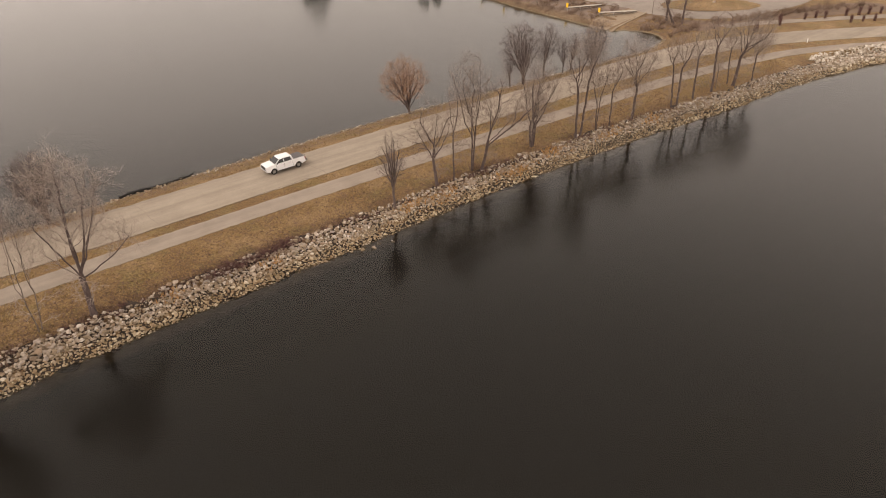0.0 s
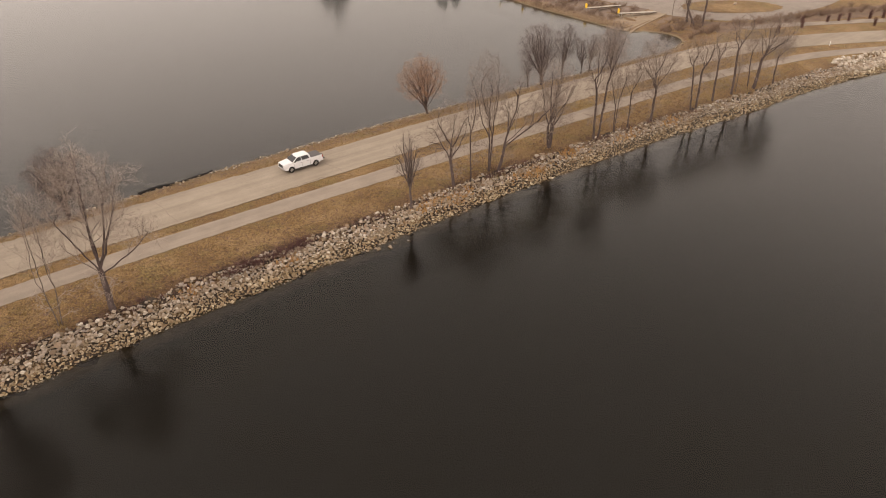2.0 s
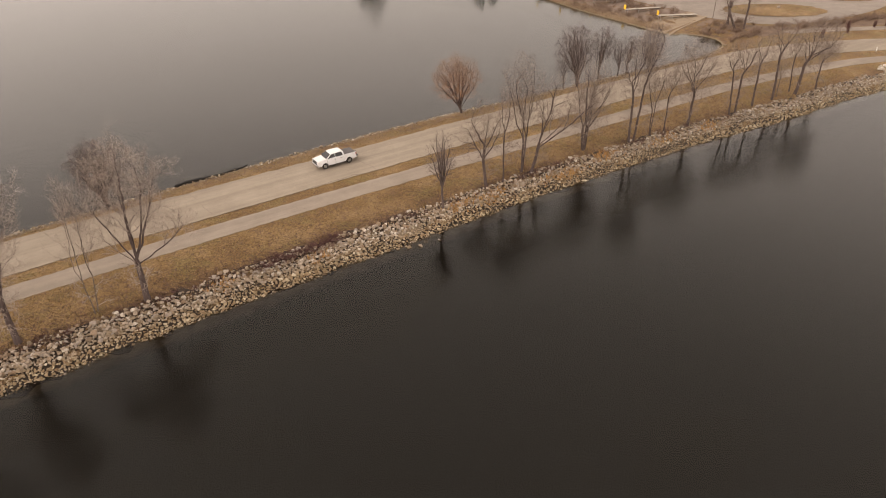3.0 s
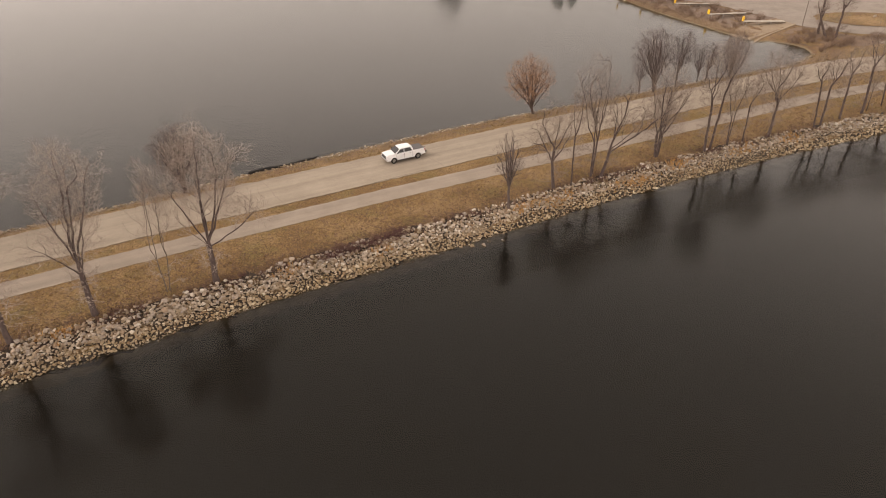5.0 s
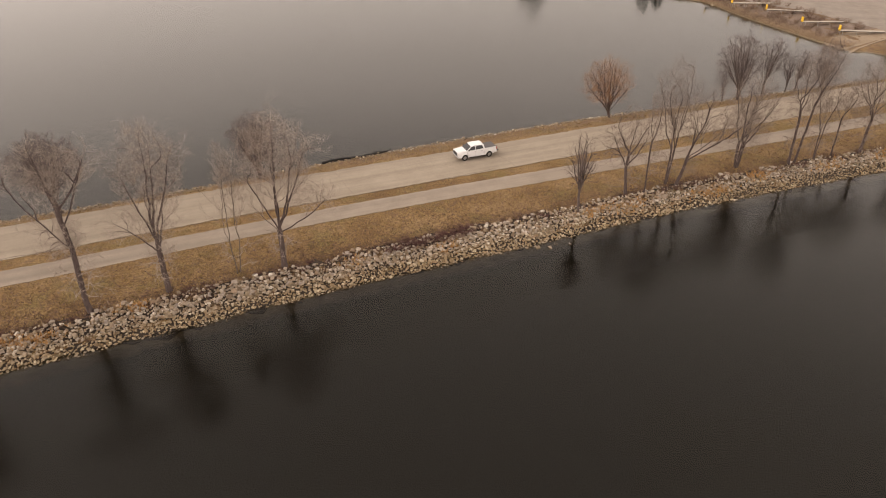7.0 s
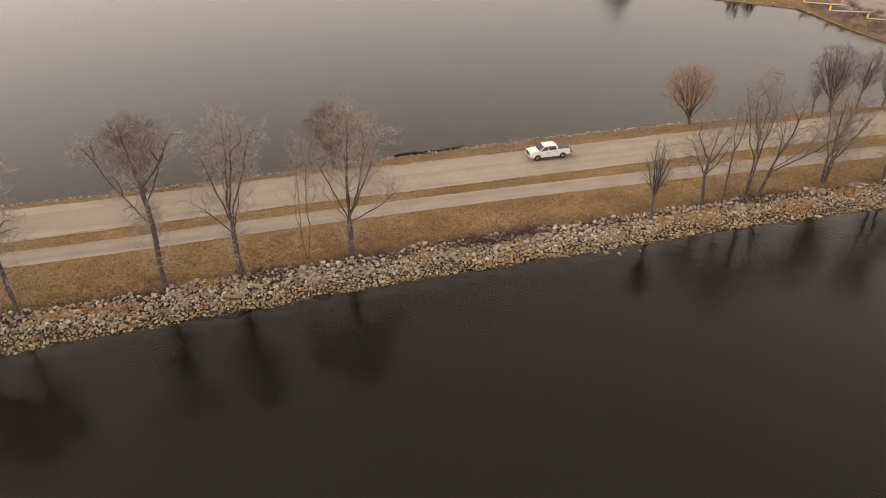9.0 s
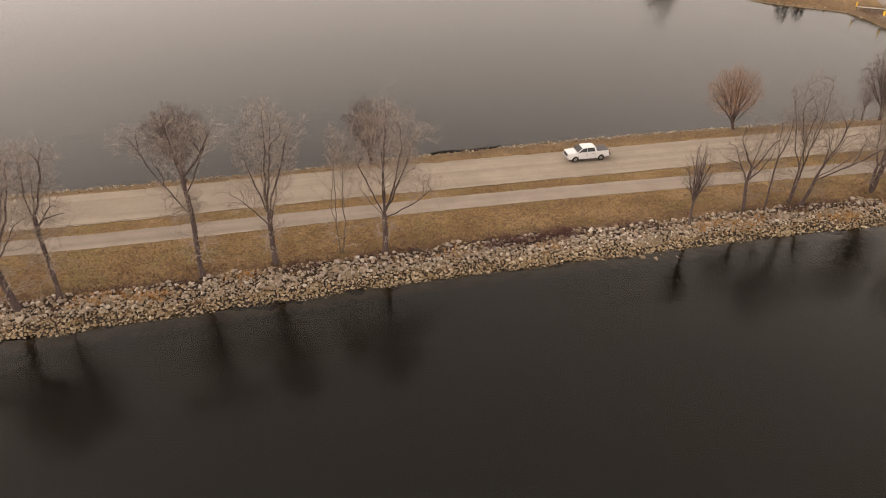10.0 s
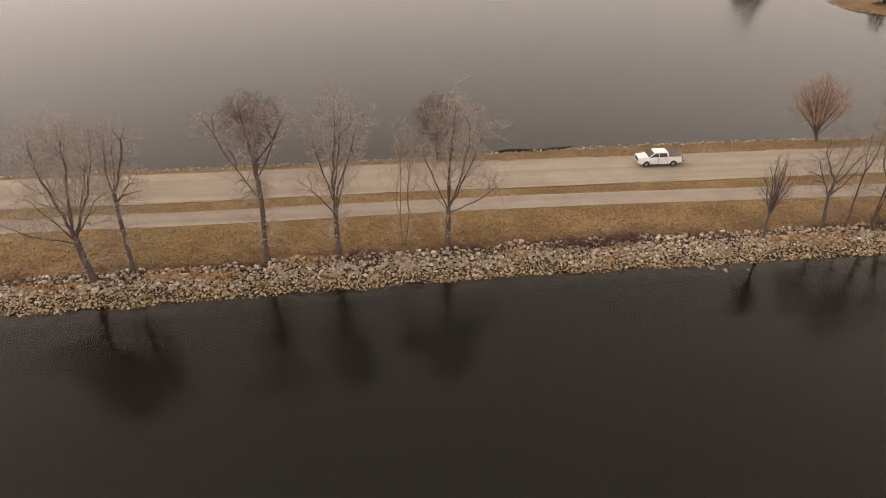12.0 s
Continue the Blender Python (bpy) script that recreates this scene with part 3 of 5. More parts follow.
def tree(x, y, fork, crowns, label, radius=0.2, density=1.0, stems=1, bark=None, twig=None, group="causeway trees", fan=False, name="bare_tree", droop=0.0, low=0.85, arms=(), shaggy=1.0, leader=0.55):
    """A leafless tree: foot, fork and the crowns' spaces (x, y, z, radius, half height) seen from its foot."""
    global tree_number
    tree_number += 1
    r = np.random.default_rng(1000 + tree_number)
    fork = np.array(fork, float)
    step = 0.32 if fan else 0.34
    nodes, par = [], []

    def lay(line, parent):
        for p in line:
            nodes.append(p)
            par.append(parent)
            parent = len(nodes) - 1
        return parent

    def line_to(a, b, sag, wob):
        m = max(3, int(np.linalg.norm(b - a) / step) + 1)
        kink = r.normal(0, (0.26 if wob > 0.01 else 0.10) * step, (m, 3))
        kink[1:-1] = 0.25 * kink[:-2] + 0.5 * kink[1:-1] + 0.25 * kink[2:]
        kink[0] = kink[-1] = 0
        return bent(r, a, b, m, sag, wob) + kink * [1, 1, 0.4]

    def limb(at, goal, sag, wob):
        """One main limb and the side limbs along it."""
        line = line_to(nodes[at], goal, sag, wob)
        first = len(nodes)
        lay(line[1:], at)
        long = np.linalg.norm(line[-1] - line[0])
        for t in np.sort(r.uniform(0.18, 0.95, int(2 + (0.9 if fan else 1.0) * long))):
            k = int(t * (len(line) - 2))
            d = line[k + 1] - line[k]
            d /= np.linalg.norm(d) + 1e-9
            side = r.normal(0, 1, 3)
            side -= d * (side @ d)
            side /= np.linalg.norm(side) + 1e-9
            g = d * 0.75 + side * r.uniform(0.45, 0.95) + [0, 0, 0.2 - 2 * droop]
            g /= np.linalg.norm(g)
            ln = max(0.7, (0.34 if fan else 0.45) * long * (1.1 - 0.75 * t) * r.uniform(0.6, 1.25))
            lay(line_to(line[k + 1], line[k + 1] + g * ln, 0.0, 0.05)[1:], first + k)

    if x > 45 and not fan:
        # side branches start well below the fork
        low = min(low, 0.6)
        crowns = [(ex, ey, ez - 0.1 * erz, 1.08 * erx, 1.15 * erz) for ex, ey, ez, erx, erz in crowns]
    cx, cy, cz, rx, rz = crowns[0]
    feet, tops = [], []
    for k in range(stems):
        a = 2 * np.pi * (k + 0.3 * r.random()) / stems
        off = np.array([math.cos(a), math.sin(a), 0]) * (0.0 if stems == 1 else min(0.13 * fork[2], 0.5))
        end = fork + off * r.uniform(0.8, 1.3) + [0, 0, 0.12 * fork[2] * r.uniform(-1, 1) * (stems > 1)]
        line = line_to(np.array([0, 0, -0.3]) + off * 0.3, end, 0.0, 0.006)
        first = len(nodes)
        top = lay(line, -1)
        feet.append((first, top, line))
        tops.append(top)
    stem_nodes = len(nodes)
    stem_ends = [t for _, t, _ in feet]
    if leader and not fan:
        # the stem runs on through the crown, tapering and crooked
        for t in list(tops):
            goal = np.array([cx, cy, cz + rz * (2 * leader - 1)]) + r.normal(0, 0.16 * rx, 3) * [1, 1, 0]
            limb(t, goal, 0.0, 0.011)
    arm_nodes = len(nodes)
    for ax, ay, az_, frac in arms:
        first, top, line = feet[0]
        at = first + int(round((top - first) * frac))
        limb(at, np.array([ax, ay, az_]), -0.03, 0.018)
    arm_nodes = slice(arm_nodes, len(nodes))
    autos = 0 if fan else max(0, int((1.0 if leader else 2.0) + 1.5 * rx) - len(arms))
    for j in range(autos):
        # further limbs rise from the fork and the lower leader
        a = 2.4 * j + r.uniform(-0.4, 0.4)
        q = r.uniform(0.5, 0.85)
        goal = np.array([cx + q * rx * math.cos(a), cy + 0.88 * q * rx * math.sin(a), cz + rz * (0.75 * math.sqrt(1 - q * q) - r.uniform(0.0, 0.35))])
        t = tops[j % stems]
        up_by = int(r.random() * 0.45 * (goal[2] - nodes[t][2]) / step) if leader else -int(r.integers(0, 3))
        limb(int(np.clip(t + up_by if stems == 1 else t, 0, len(nodes) - 1)), goal, -0.05, 0.018)
    if fan:
        # straight ribs spread from the fork over the whole crown
        ribs = int(7 + 3.2 * rx)
        for j in range(ribs):
            a, q = 2.4 * j + r.uniform(-0.3, 0.3), math.sqrt((j + 0.4) / ribs)
            goal = np.array([cx + 0.9 * q * rx * math.cos(a), cy + 0.8 * q * rx * math.sin(a), cz + rz * (0.85 * math.sqrt(max(0.0, 1 - q * q)) - 0.3 * q)])
            limb(tops[j % stems] - int(r.integers(0, 3)), goal, -0.03 * q, 0.018)
    near_by = 1.0 if x < 35 else 0.75
    twig = twig or (PALE_TWIG if x < 35 else MID_TWIG)
    goals = []
    for k, (ex, ey, ez, erx, erz) in enumerate(crowns):
        m = int(np.clip((7.0 if fan else 4.2) * near_by * density * 4.2 * erx * erx * 0.85 * erz * (1 if k == 0 else 0.7), 160, 1700))
        u = r.normal(0, 1, (m, 3))
        u /= np.linalg.norm(u, axis=1)[:, None]
        u *= (r.random(m) ** (1 / 2.4) * r.uniform(0.86, 1.06, m))[:, None]
        q = u * [erx, 0.88 * erx, erz] + [ex, ey, ez]
        goals.append(q[q[:, 2] > 1.6])
    for ax, ay, az_, frac in arms:
        goals.append(np.array([ax, ay, az_]) + r.normal(0, 0.75, (45, 3)))
    goals = np.vstack(goals)
    base_z = low * fork[2]
    open_from = max(0, min(i for i in range(len(nodes)) if nodes[i][2] >= min(base_z, fork[2] - 0.4)))
    P, par, dirs = grow(r, nodes, par, open_from, goals, step, 0.25 if fan else 0.15 - droop, 1.0 if fan else 0.7, 0.10 if fan else 0.26, 0.36)
    n = len(P)
    tips = np.zeros(n)
    kids = [[] for _ in range(n)]
    for i in range(n - 1, -1, -1):
        tips[i] = max(tips[i], 1)
        if par[i] >= 0:
            tips[par[i]] += tips[i]
            kids[par[i]].append(i)
    tip = 0.013 if fan else 0.012
    full = max(2.0, tips[stem_ends].mean())
    rad = tip + (radius * (0.9 if stems == 1 else 0.65) - tip) * np.minimum(1.0, (tips - 1) / full) ** 0.64
    rad[arm_nodes] = np.minimum(rad[arm_nodes], (0.42 if density > 0.3 else 0.24) * radius)
    rad[:stem_nodes] = np.minimum(rad[:stem_nodes], radius) * np.interp(P[:stem_nodes, 2], (-0.3, 0.3, 1.2, fork[2]), (1.5, 1.25, 1.1, 0.95))
    thick, mid, fine = [], [], []
    heads = [(f, None) for f, _, _ in feet]
    while heads:
        i, root = heads.pop()
        idx = [i] if root is None else [root, i]
        while kids[i]:
            order = sorted(kids[i], key=lambda j: -tips[j])
            heads += [(j, i) for j in order[1:]]
            i = order[0]
            idx.append(i)
        pts, rr = P[idx].copy(), rad[idx].copy()
        if root is not None:
            rr[0] = rr[1]
        if len(pts) > 2:
            pts[1:-1] = 0.25 * pts[:-2] + 0.5 * pts[1:-1] + 0.25 * pts[2:]
        rr[-1] *= 0.5
        (thick if rr[0] > 0.05 else mid if rr[0] > 0.021 else fine).append((pts, rr))

    # twigs along the thin branches, then finer ones on them
    def sprays(at, along, length, rise, r0):
        m = len(at)
        g = along * 0.75 + r.normal(0, 0.55, (m, 3)) + [0, 0, rise]
        g /= np.linalg.norm(g, axis=1)[:, None] + 1e-9
        ln = (length * r.uniform(0.45, 1.35, m))[:, None]
        mid_p = at + g * ln * 0.5 + r.normal(0, 0.07, (m, 3)) * ln
        end_p = at + g * ln + r.normal(0, 0.06, (m, 3)) * ln
        return np.stack([at, mid_p, end_p], 1), np.broadcast_to(np.array([r0, r0 * 0.75, r0 * 0.4]), (m, 3)), g

    thin = np.where((rad < 0.03) & (np.arange(n) >= stem_nodes))[0]
    pick = np.repeat(thin, r.poisson((1.2 if fan else 1.5) * near_by, len(thin)) + (tips[thin] < 2))
    rise = 0.22 if fan else 0.30 - 3 * droop
    one = sprays(P[pick], dirs[pick], 0.7 if fan else 0.95, rise, 0.011 if fan else 0.009 if x > 35 else 0.008)
    again = np.repeat(np.arange(len(pick)), r.poisson(1.2 * near_by, len(pick)))
    two = sprays(one[0][again, 1], one[2][again], 0.5, rise, 0.0065)
    packs = [one[:2], (two[0][:, ::2], two[1][:, ::2])]
    drooped = []
    if not fan:
        for first, top, line in feet:
            # short crooked side branches on the stem, arching down at their ends
            lr = np.linspace(radius, 0.7 * radius, len(line))
            half = max(1, len(line) // 5)
            for p3, r3 in shoots(r, line[half:], lr[half:], int((9 + 1.3 * fork[2]) * shaggy / stems), 2.0 + 0.12 * fork[2], 1.7, 0.25, 0.018, drooped, 6, 0.05):
                l3 = np.linalg.norm(p3[-1] - p3[0])
                p3[1:] += r.normal(0, 0.06, (5, 3)) * l3
                p3[3:, 2] -= np.array([0.06, 0.20, 0.45]) * l3
                for p4, r4 in shoots(r, p3, r3, 6, 0.45 * l3 + 0.2, 0.9, -0.35, 0.013, drooped, 3):
                    shoots(r, p4, r4, 3, 0.4, 0.8, -0.35, 0.010, drooped, 2)
    base = new(name)
    base.location = (x, y, float(ground_z(x, y)))
    tagged(base, label, "tree", group)
    put("trunk", mesh_of("trunk", *tubes(thick or mid[:1]), bark or BARK, True), base)
    tagged(put("branchwork", mesh_of("branchwork", *tubes(mid or fine[:1]), bark if fan else MID_BARK, True), base), kind="stuff")
    tagged(put("crown", mesh_of("crown", *tubes(fine + drooped, packs), twig, True), base), kind="stuff")
    return base


PALE = "leafless pale grey tree with fine airy twigs on the stony bank"
THIN = "slender leafless sapling with few thin stems on the grassy bank"
tree(-29.3, 60.9, (-0.5, -0.1, 5.3), [(0.3, 0.1, 12.6, 4.6, 5.4), (-2.6, -0.6, 8.0, 3.6, 2.4), (2.4, 0, 8.6, 2.6, 2.2)], "large spreading leafless tree with drooping lower limbs on the bank", 0.36, 0.85, droop=0.03, shaggy=1.5, leader=0,
     arms=((-3.6, -0.4, 9.9, 0.95), (-2.2, 0.4, 15.4, 1.0), (0.9, -0.3, 16.2, 1.0), (3.2, 0.4, 15.0, 1.0), (2.9, -0.5, 9.8, 1.0), (-5.8, -0.8, 7.1, 0.85), (-1.0, 1.8, 13.0, 1.0)))
tree(-25.8, 62.2, (0.2, 0.0, 9.0), [(1.0, 0.3, 13.6, 1.9, 3.3), (1.2, 0.3, 9.0, 2.2, 2.3)], "tall slim leafless tree leaning slightly over the bank", 0.23, 0.7, low=0.6, shaggy=1.6, arms=((0.4, 0.2, 14.4, 1.0), (2.2, 0.3, 15.0, 1.0), (2.3, -0.3, 11.2, 0.9)))
tree(-12.3, 63.3, (0.1, 0.1, 9.8), [(0.2, -0.1, 14.9, 3.3, 3.2), (-0.4, -0.1, 8.2, 2.0, 2.2)], "tall straight leafless tree with sparse pale twigs on the bank", 0.27, 0.16, low=0.45, shaggy=2.0, arms=((-4.0, 0.1, 15.6, 0.72), (0.5, 0.3, 13.0, 1.0), (3.0, 0.1, 15.6, 0.95)))
tree(-4.9, 64.1, (0.0, 0.0, 5.7), [(0.6, 0.1, 13.2, 3.0, 5.2), (0.1, 0.0, 7.6, 2.6, 1.7)], "tall vase-shaped leafless tree on the stony bank", 0.29, 0.8, leader=0.75, shaggy=1.8, arms=((-1.7, 0.2, 13.0, 1.0), (1.2, -0.4, 15.4, 1.0), (2.7, 0.3, 14.8, 1.0), (-2.7, -0.5, 8.4, 0.85), (1.6, 0.9, 11.0, 0.9)))
tree(2.1, 64.8, (0.0, 0.0, 4.0), [(0.2, 0.0, 10.5, 0.9, 4.6)], THIN, 0.085, 0.6, 2, bark=PALE_BARK, name="sapling", leader=0.8, shaggy=0.6)
tree(6.8, 64.3, (0.05, 0.0, 4.6), [(0.5, 0.0, 12.4, 3.7, 5.0), (3.0, 0.2, 8.0, 2.6, 1.6)], "broad leafless tree forking low into spreading limbs", 0.31, 0.75, leader=0.6, arms=((5.3, 0.5, 6.9, 0.9), (-2.7, 0.2, 11.5, 1.0), (0.7, 0.4, 16.0, 1.0), (3.4, -0.5, 13.6, 1.0), (-2.4, -0.6, 8.6, 0.95)), shaggy=1.1)
tree(42.5, 63.5, (-0.1, 0.1, 3.6), [(-0.1, 0.1, 7.0, 2.1, 3.5)], "small dark leafless tree with an upright oval crown", 0.16, 0.7, bark=DARK_TWIG, twig=GREY_TWIG, fan=True)
tree(50.6, 65.3, (-0.4, 0.3, 4.0), [(-0.4, 0.3, 8.2, 2.3, 3.6), (-1.3, 0.9, 5.6, 2.4, 1.6)], PALE, 0.21, 1.0, arms=((-2.0, 1.4, 7.8, 0.9), (1.6, -1.0, 8.0, 0.9)))
tree(52.9, 64.6, (-0.1, 0.1, 6.8), [(0.1, 0.0, 10.5, 1.1, 2.4)], THIN, 0.11, 0.7, name="sapling")
tree(57.0, 65.8, (0.0, 0.0, 4.6), [(-0.4, 0.4, 11.9, 2.8, 4.6)], PALE, 0.18, 1.0, 2, bark=BARK)
tree(57.9, 64.8, (0.7, -0.4, 4.4), [(0.9, -0.6, 9.5, 1.9, 3.4), (4.2, -2.0, 8.4, 2.4, 1.7)], "leafless tree with one long limb leaning over the path", 0.21, 0.7, arms=((6.6, -3.4, 9.2, 0.85), (3.6, -2.0, 7.6, 0.95), (2.2, -1.2, 12.0, 1.0)))
tree(69.0, 66.3, (0.0, 0.0, 3.2), [(0.3, -0.3, 9.0, 3.3, 4.6), (0.4, -0.5, 4.4, 2.4, 1.8)], "leafless clump of several close stems on the grass", 0.2, 1.0, 5)
tree(76.5, 64.4, (-0.2, 0.2, 7.5), [(-0.4, 0.4, 11.7, 2.2, 4.3)], PALE, 0.18, 1.05)
tree(77.8, 64.7, (0.4, -0.3, 8.5), [(0.6, -0.6, 13.4, 2.5, 4.4)], PALE, 0.16, 1.05)
tree(81.0, 64.4, (0.0, 0.0, 4.5), [(-0.2, 0.2, 8.6, 2.2, 3.4)], THIN, 0.12, 0.9, 2, name="sapling")
tree(84.3, 64.4, (-0.1, 0.1, 5.2), [(-0.1, 0.1, 8.0, 1.8, 2.2)], THIN, 0.11, 0.9, name="sapling")
tree(89.3, 64.0, (0.1, -0.1, 5.0), [(-0.2, 0.2, 9.1, 3.9, 4.4)], "leafless tree with a wide open forked crown", 0.2, 0.95)
tree(98.6, 63.2, (-0.4, 0.5, 6.6), [(-0.6, 0.8, 9.3, 1.6, 2.6)], PALE, 0.14, 0.95)
tree(99.6, 62.9, (0.0, 0.2, 6.6), [(0.3, -0.2, 9.1, 2.7, 3.1)], PALE, 0.17, 0.95)
tree(104.9, 63.4, (-0.2, 0.2, 7.0), [(0.0, 0.1, 9.5, 2.1, 2.7)], PALE, 0.17, 0.95)
tree(110.3, 63.4, (-0.2, 0.3, 7.8), [(-0.1, 0.2, 10.7, 2.5, 3.4)], PALE, 0.2, 0.95)
tree(111.9, 63.6, (0.2, 0.2, 3.6), [(0.2, 0.1, 5.3, 1.0, 1.6)], THIN, 0.07, 0.8, bark=PALE_BARK, name="sapling")
tree(116.3, 64.0, (-0.3, 0.4, 5.4), [(-0.3, 0.5, 7.1, 1.3, 2.1)], THIN, 0.11, 0.8, name="sapling")
tree(116.2, 62.9, (0.3, -0.3, 5.4), [(1.3, -1.3, 9.4, 4.3, 3.9)], "thick leaning leafless tree with forked limbs on the bank", 0.27, 0.95)
tree(121.7, 62.4, (0.0, 0.1, 4.9), [(0.2, -0.2, 6.7, 2.1, 2.1)], PALE, 0.13, 0.95)
FAN = "dense dark leafless tree fanning out over the far bank"
far = dict(bark=DARK_TWIG, twig=GREY_TWIG, group="far bank trees", fan=True)
tree(7.8, 87.3, (0.0, 0.0, 1.6), [(-0.3, 0.1, 5.9, 3.3, 3.5)], FAN, 0.18, 0.8, 3, **far)
tree(-16.4, 86.6, (-0.4, 0.0, 2.4), [(-0.3, 0.0, 6.7, 4.3, 3.6)], FAN, 0.24, 1.0, 1, **far)
tree(88.7, 88.3, (-0.1, 0.1, 1.9), [(-0.5, 0.5, 6.8, 4.2, 4.4)], FAN, 0.2, 0.85, 4, **far)
tree(93.9, 88.4, (0.0, 0.0, 3.0), [(0.5, -0.5, 7.2, 2.5, 3.2)], FAN, 0.15, 1.0, 2, **far)
tree(85.9, 88.8, (-0.2, 0.2, 1.9), [(-0.3, 0.3, 3.8, 1.2, 1.8)], "small dark leafless shrub tree on the far bank", 0.08, 1.0, 2, **far)
tree(99.2, 88.4, (0.0, 0.0, 2.0), [(-0.1, 0.1, 4.9, 1.6, 2.7)], FAN, 0.11, 0.9, 2, **far)
tree(101.2, 88.2, (0.2, 0.0, 2.8), [(0.4, -0.4, 5.0, 1.3, 2.5)], FAN, 0.1, 0.9, **far)
tree(106.8, 88.0, (0.4, -0.1, 1.4), [(0.6, 0.0, 4.8, 2.9, 3.6)], FAN, 0.13, 1.0, 4, **far)
tree(63.9, 89.4, (-0.5, 0.1, 1.8), [(-1.0, 0.3, 5.9, 4.3, 3.6)], "round russet-tipped leafless tree on the far bank", 0.17, 1.0, 3, DARK_TWIG, RUSSET_TWIG, group="far bank trees", fan=True)
LAND = "tall leafless tree on the brushy point by the launch"
land = dict(group="launch trees")
tree(145.1, 98.4, (-0.2, 0.2, 6.9), [(-0.2, 0.3, 10.0, 2.4, 3.4)], LAND, 0.26, 0.8, **land)
tree(143.8, 95.2, (-1.6, 1.4, 3.9), [(-1.8, 1.8, 6.4, 1.7, 2.4)], "crooked leaning leafless tree on the brushy point", 0.26, 0.6, bark=DARK_TWIG, **land)
tree(145.4, 94.3, (0.3, 0.0, 5.0), [(0.6, -0.2, 9.0, 2.6, 3.6)], LAND, 0.24, 0.8, **land)
# ---- tall evergreens and poplars beyond the launch, mirrored in the lake ----
def evergreen(x, y, h, r0, seed):
    r = np.random.default_rng(seed)
    base = new("evergreen")
    base.location = (x, y, float(ground_z(x, y)))
    tagged(base, "tall dark evergreen tree on the far point", "tree", "far evergreens")
    put("trunk", mesh_of("trunk", *tubes([(np.array([[0, 0, -0.3], [0.1, 0, h * 0.5], [0, 0, h]]), np.array([0.25, 0.15, 0.03]))]), BARK, True), base)
    v, f = [], []
    for k in range(int(62 * h / 10)):
        t = r.random() ** 0.8
        z = h * (0.08 + 0.9 * t)
        a = r.uniform(0, 2 * np.pi)
        ln = r0 * math.sin(math.pi * min(0.15 + 0.85 * t, 1.0)) ** 0.6 * r.uniform(0.5, 1.1) + 0.25
        d = np.array([math.cos(a), math.sin(a), -0.15])
        s = np.array([-d[1], d[0], 0]) * (0.22 + 0.16 * ln)
        o = len(v)
        p = np.array([0, 0, z])
        v += [tuple(p), tuple(p + d * ln * 0.6 + s), tuple(p + d * ln + [0, 0, -0.2]), tuple(p + d * ln * 0.6 - s), tuple(p + d * ln * 0.55 + [0, 0, 0.35])]
        f += [(o, o + 1, o + 4), (o + 1, o + 2, o + 4), (o + 2, o + 3, o + 4), (o + 3, o, o + 4), (o, o + 3, o + 2, o + 1)]
    put("crown", mesh_of("crown", v, f, EVERGREEN), base)
    return base


for k, (x, y, h, r0) in enumerate(((125.0, 166.5, 4.0, 3.0), (128.5, 165.0, 3.2, 2.6), (122.0, 231.0, 16.0, 6.0), (129.0, 236.0, 20.0, 7.0))):
    evergreen(x, y, h, r0, 300 + k)


# ---- stones ----
def stone_mesh(seed, mat=None):
    r = np.random.default_rng(seed)
    bm = bmesh.new()
    d = r.normal(0, 1, (13, 3))
    d /= np.linalg.norm(d, axis=1)[:, None]
    d *= np.array([1.0, 0.84, 0.68]) * r.uniform(0.85, 1.15, (13, 1))
    for p in d:
        bm.verts.new(p)
    res = bmesh.ops.convex_hull(bm, input=bm.verts[:])
    bmesh.ops.delete(bm, geom=[g for g in res["geom_interior"] if isinstance(g, bmesh.types.BMVert)], context="VERTS")
    bmesh.ops.recalc_face_normals(bm, faces=bm.faces)
    me = bpy.data.meshes.new("stone")
    bm.to_mesh(me)
    bm.free()
    me.materials.append(mat or STONE)
    return me


STONES = [stone_mesh(500 + k) for k in range(12)]
PALE_STONES = [stone_mesh(500 + k, PALE_STONE) for k in range(12)]
SHAPES = [(np.array([v.co for v in me.vertices]), [tuple(p.vertices) for p in me.polygons]) for me in STONES]


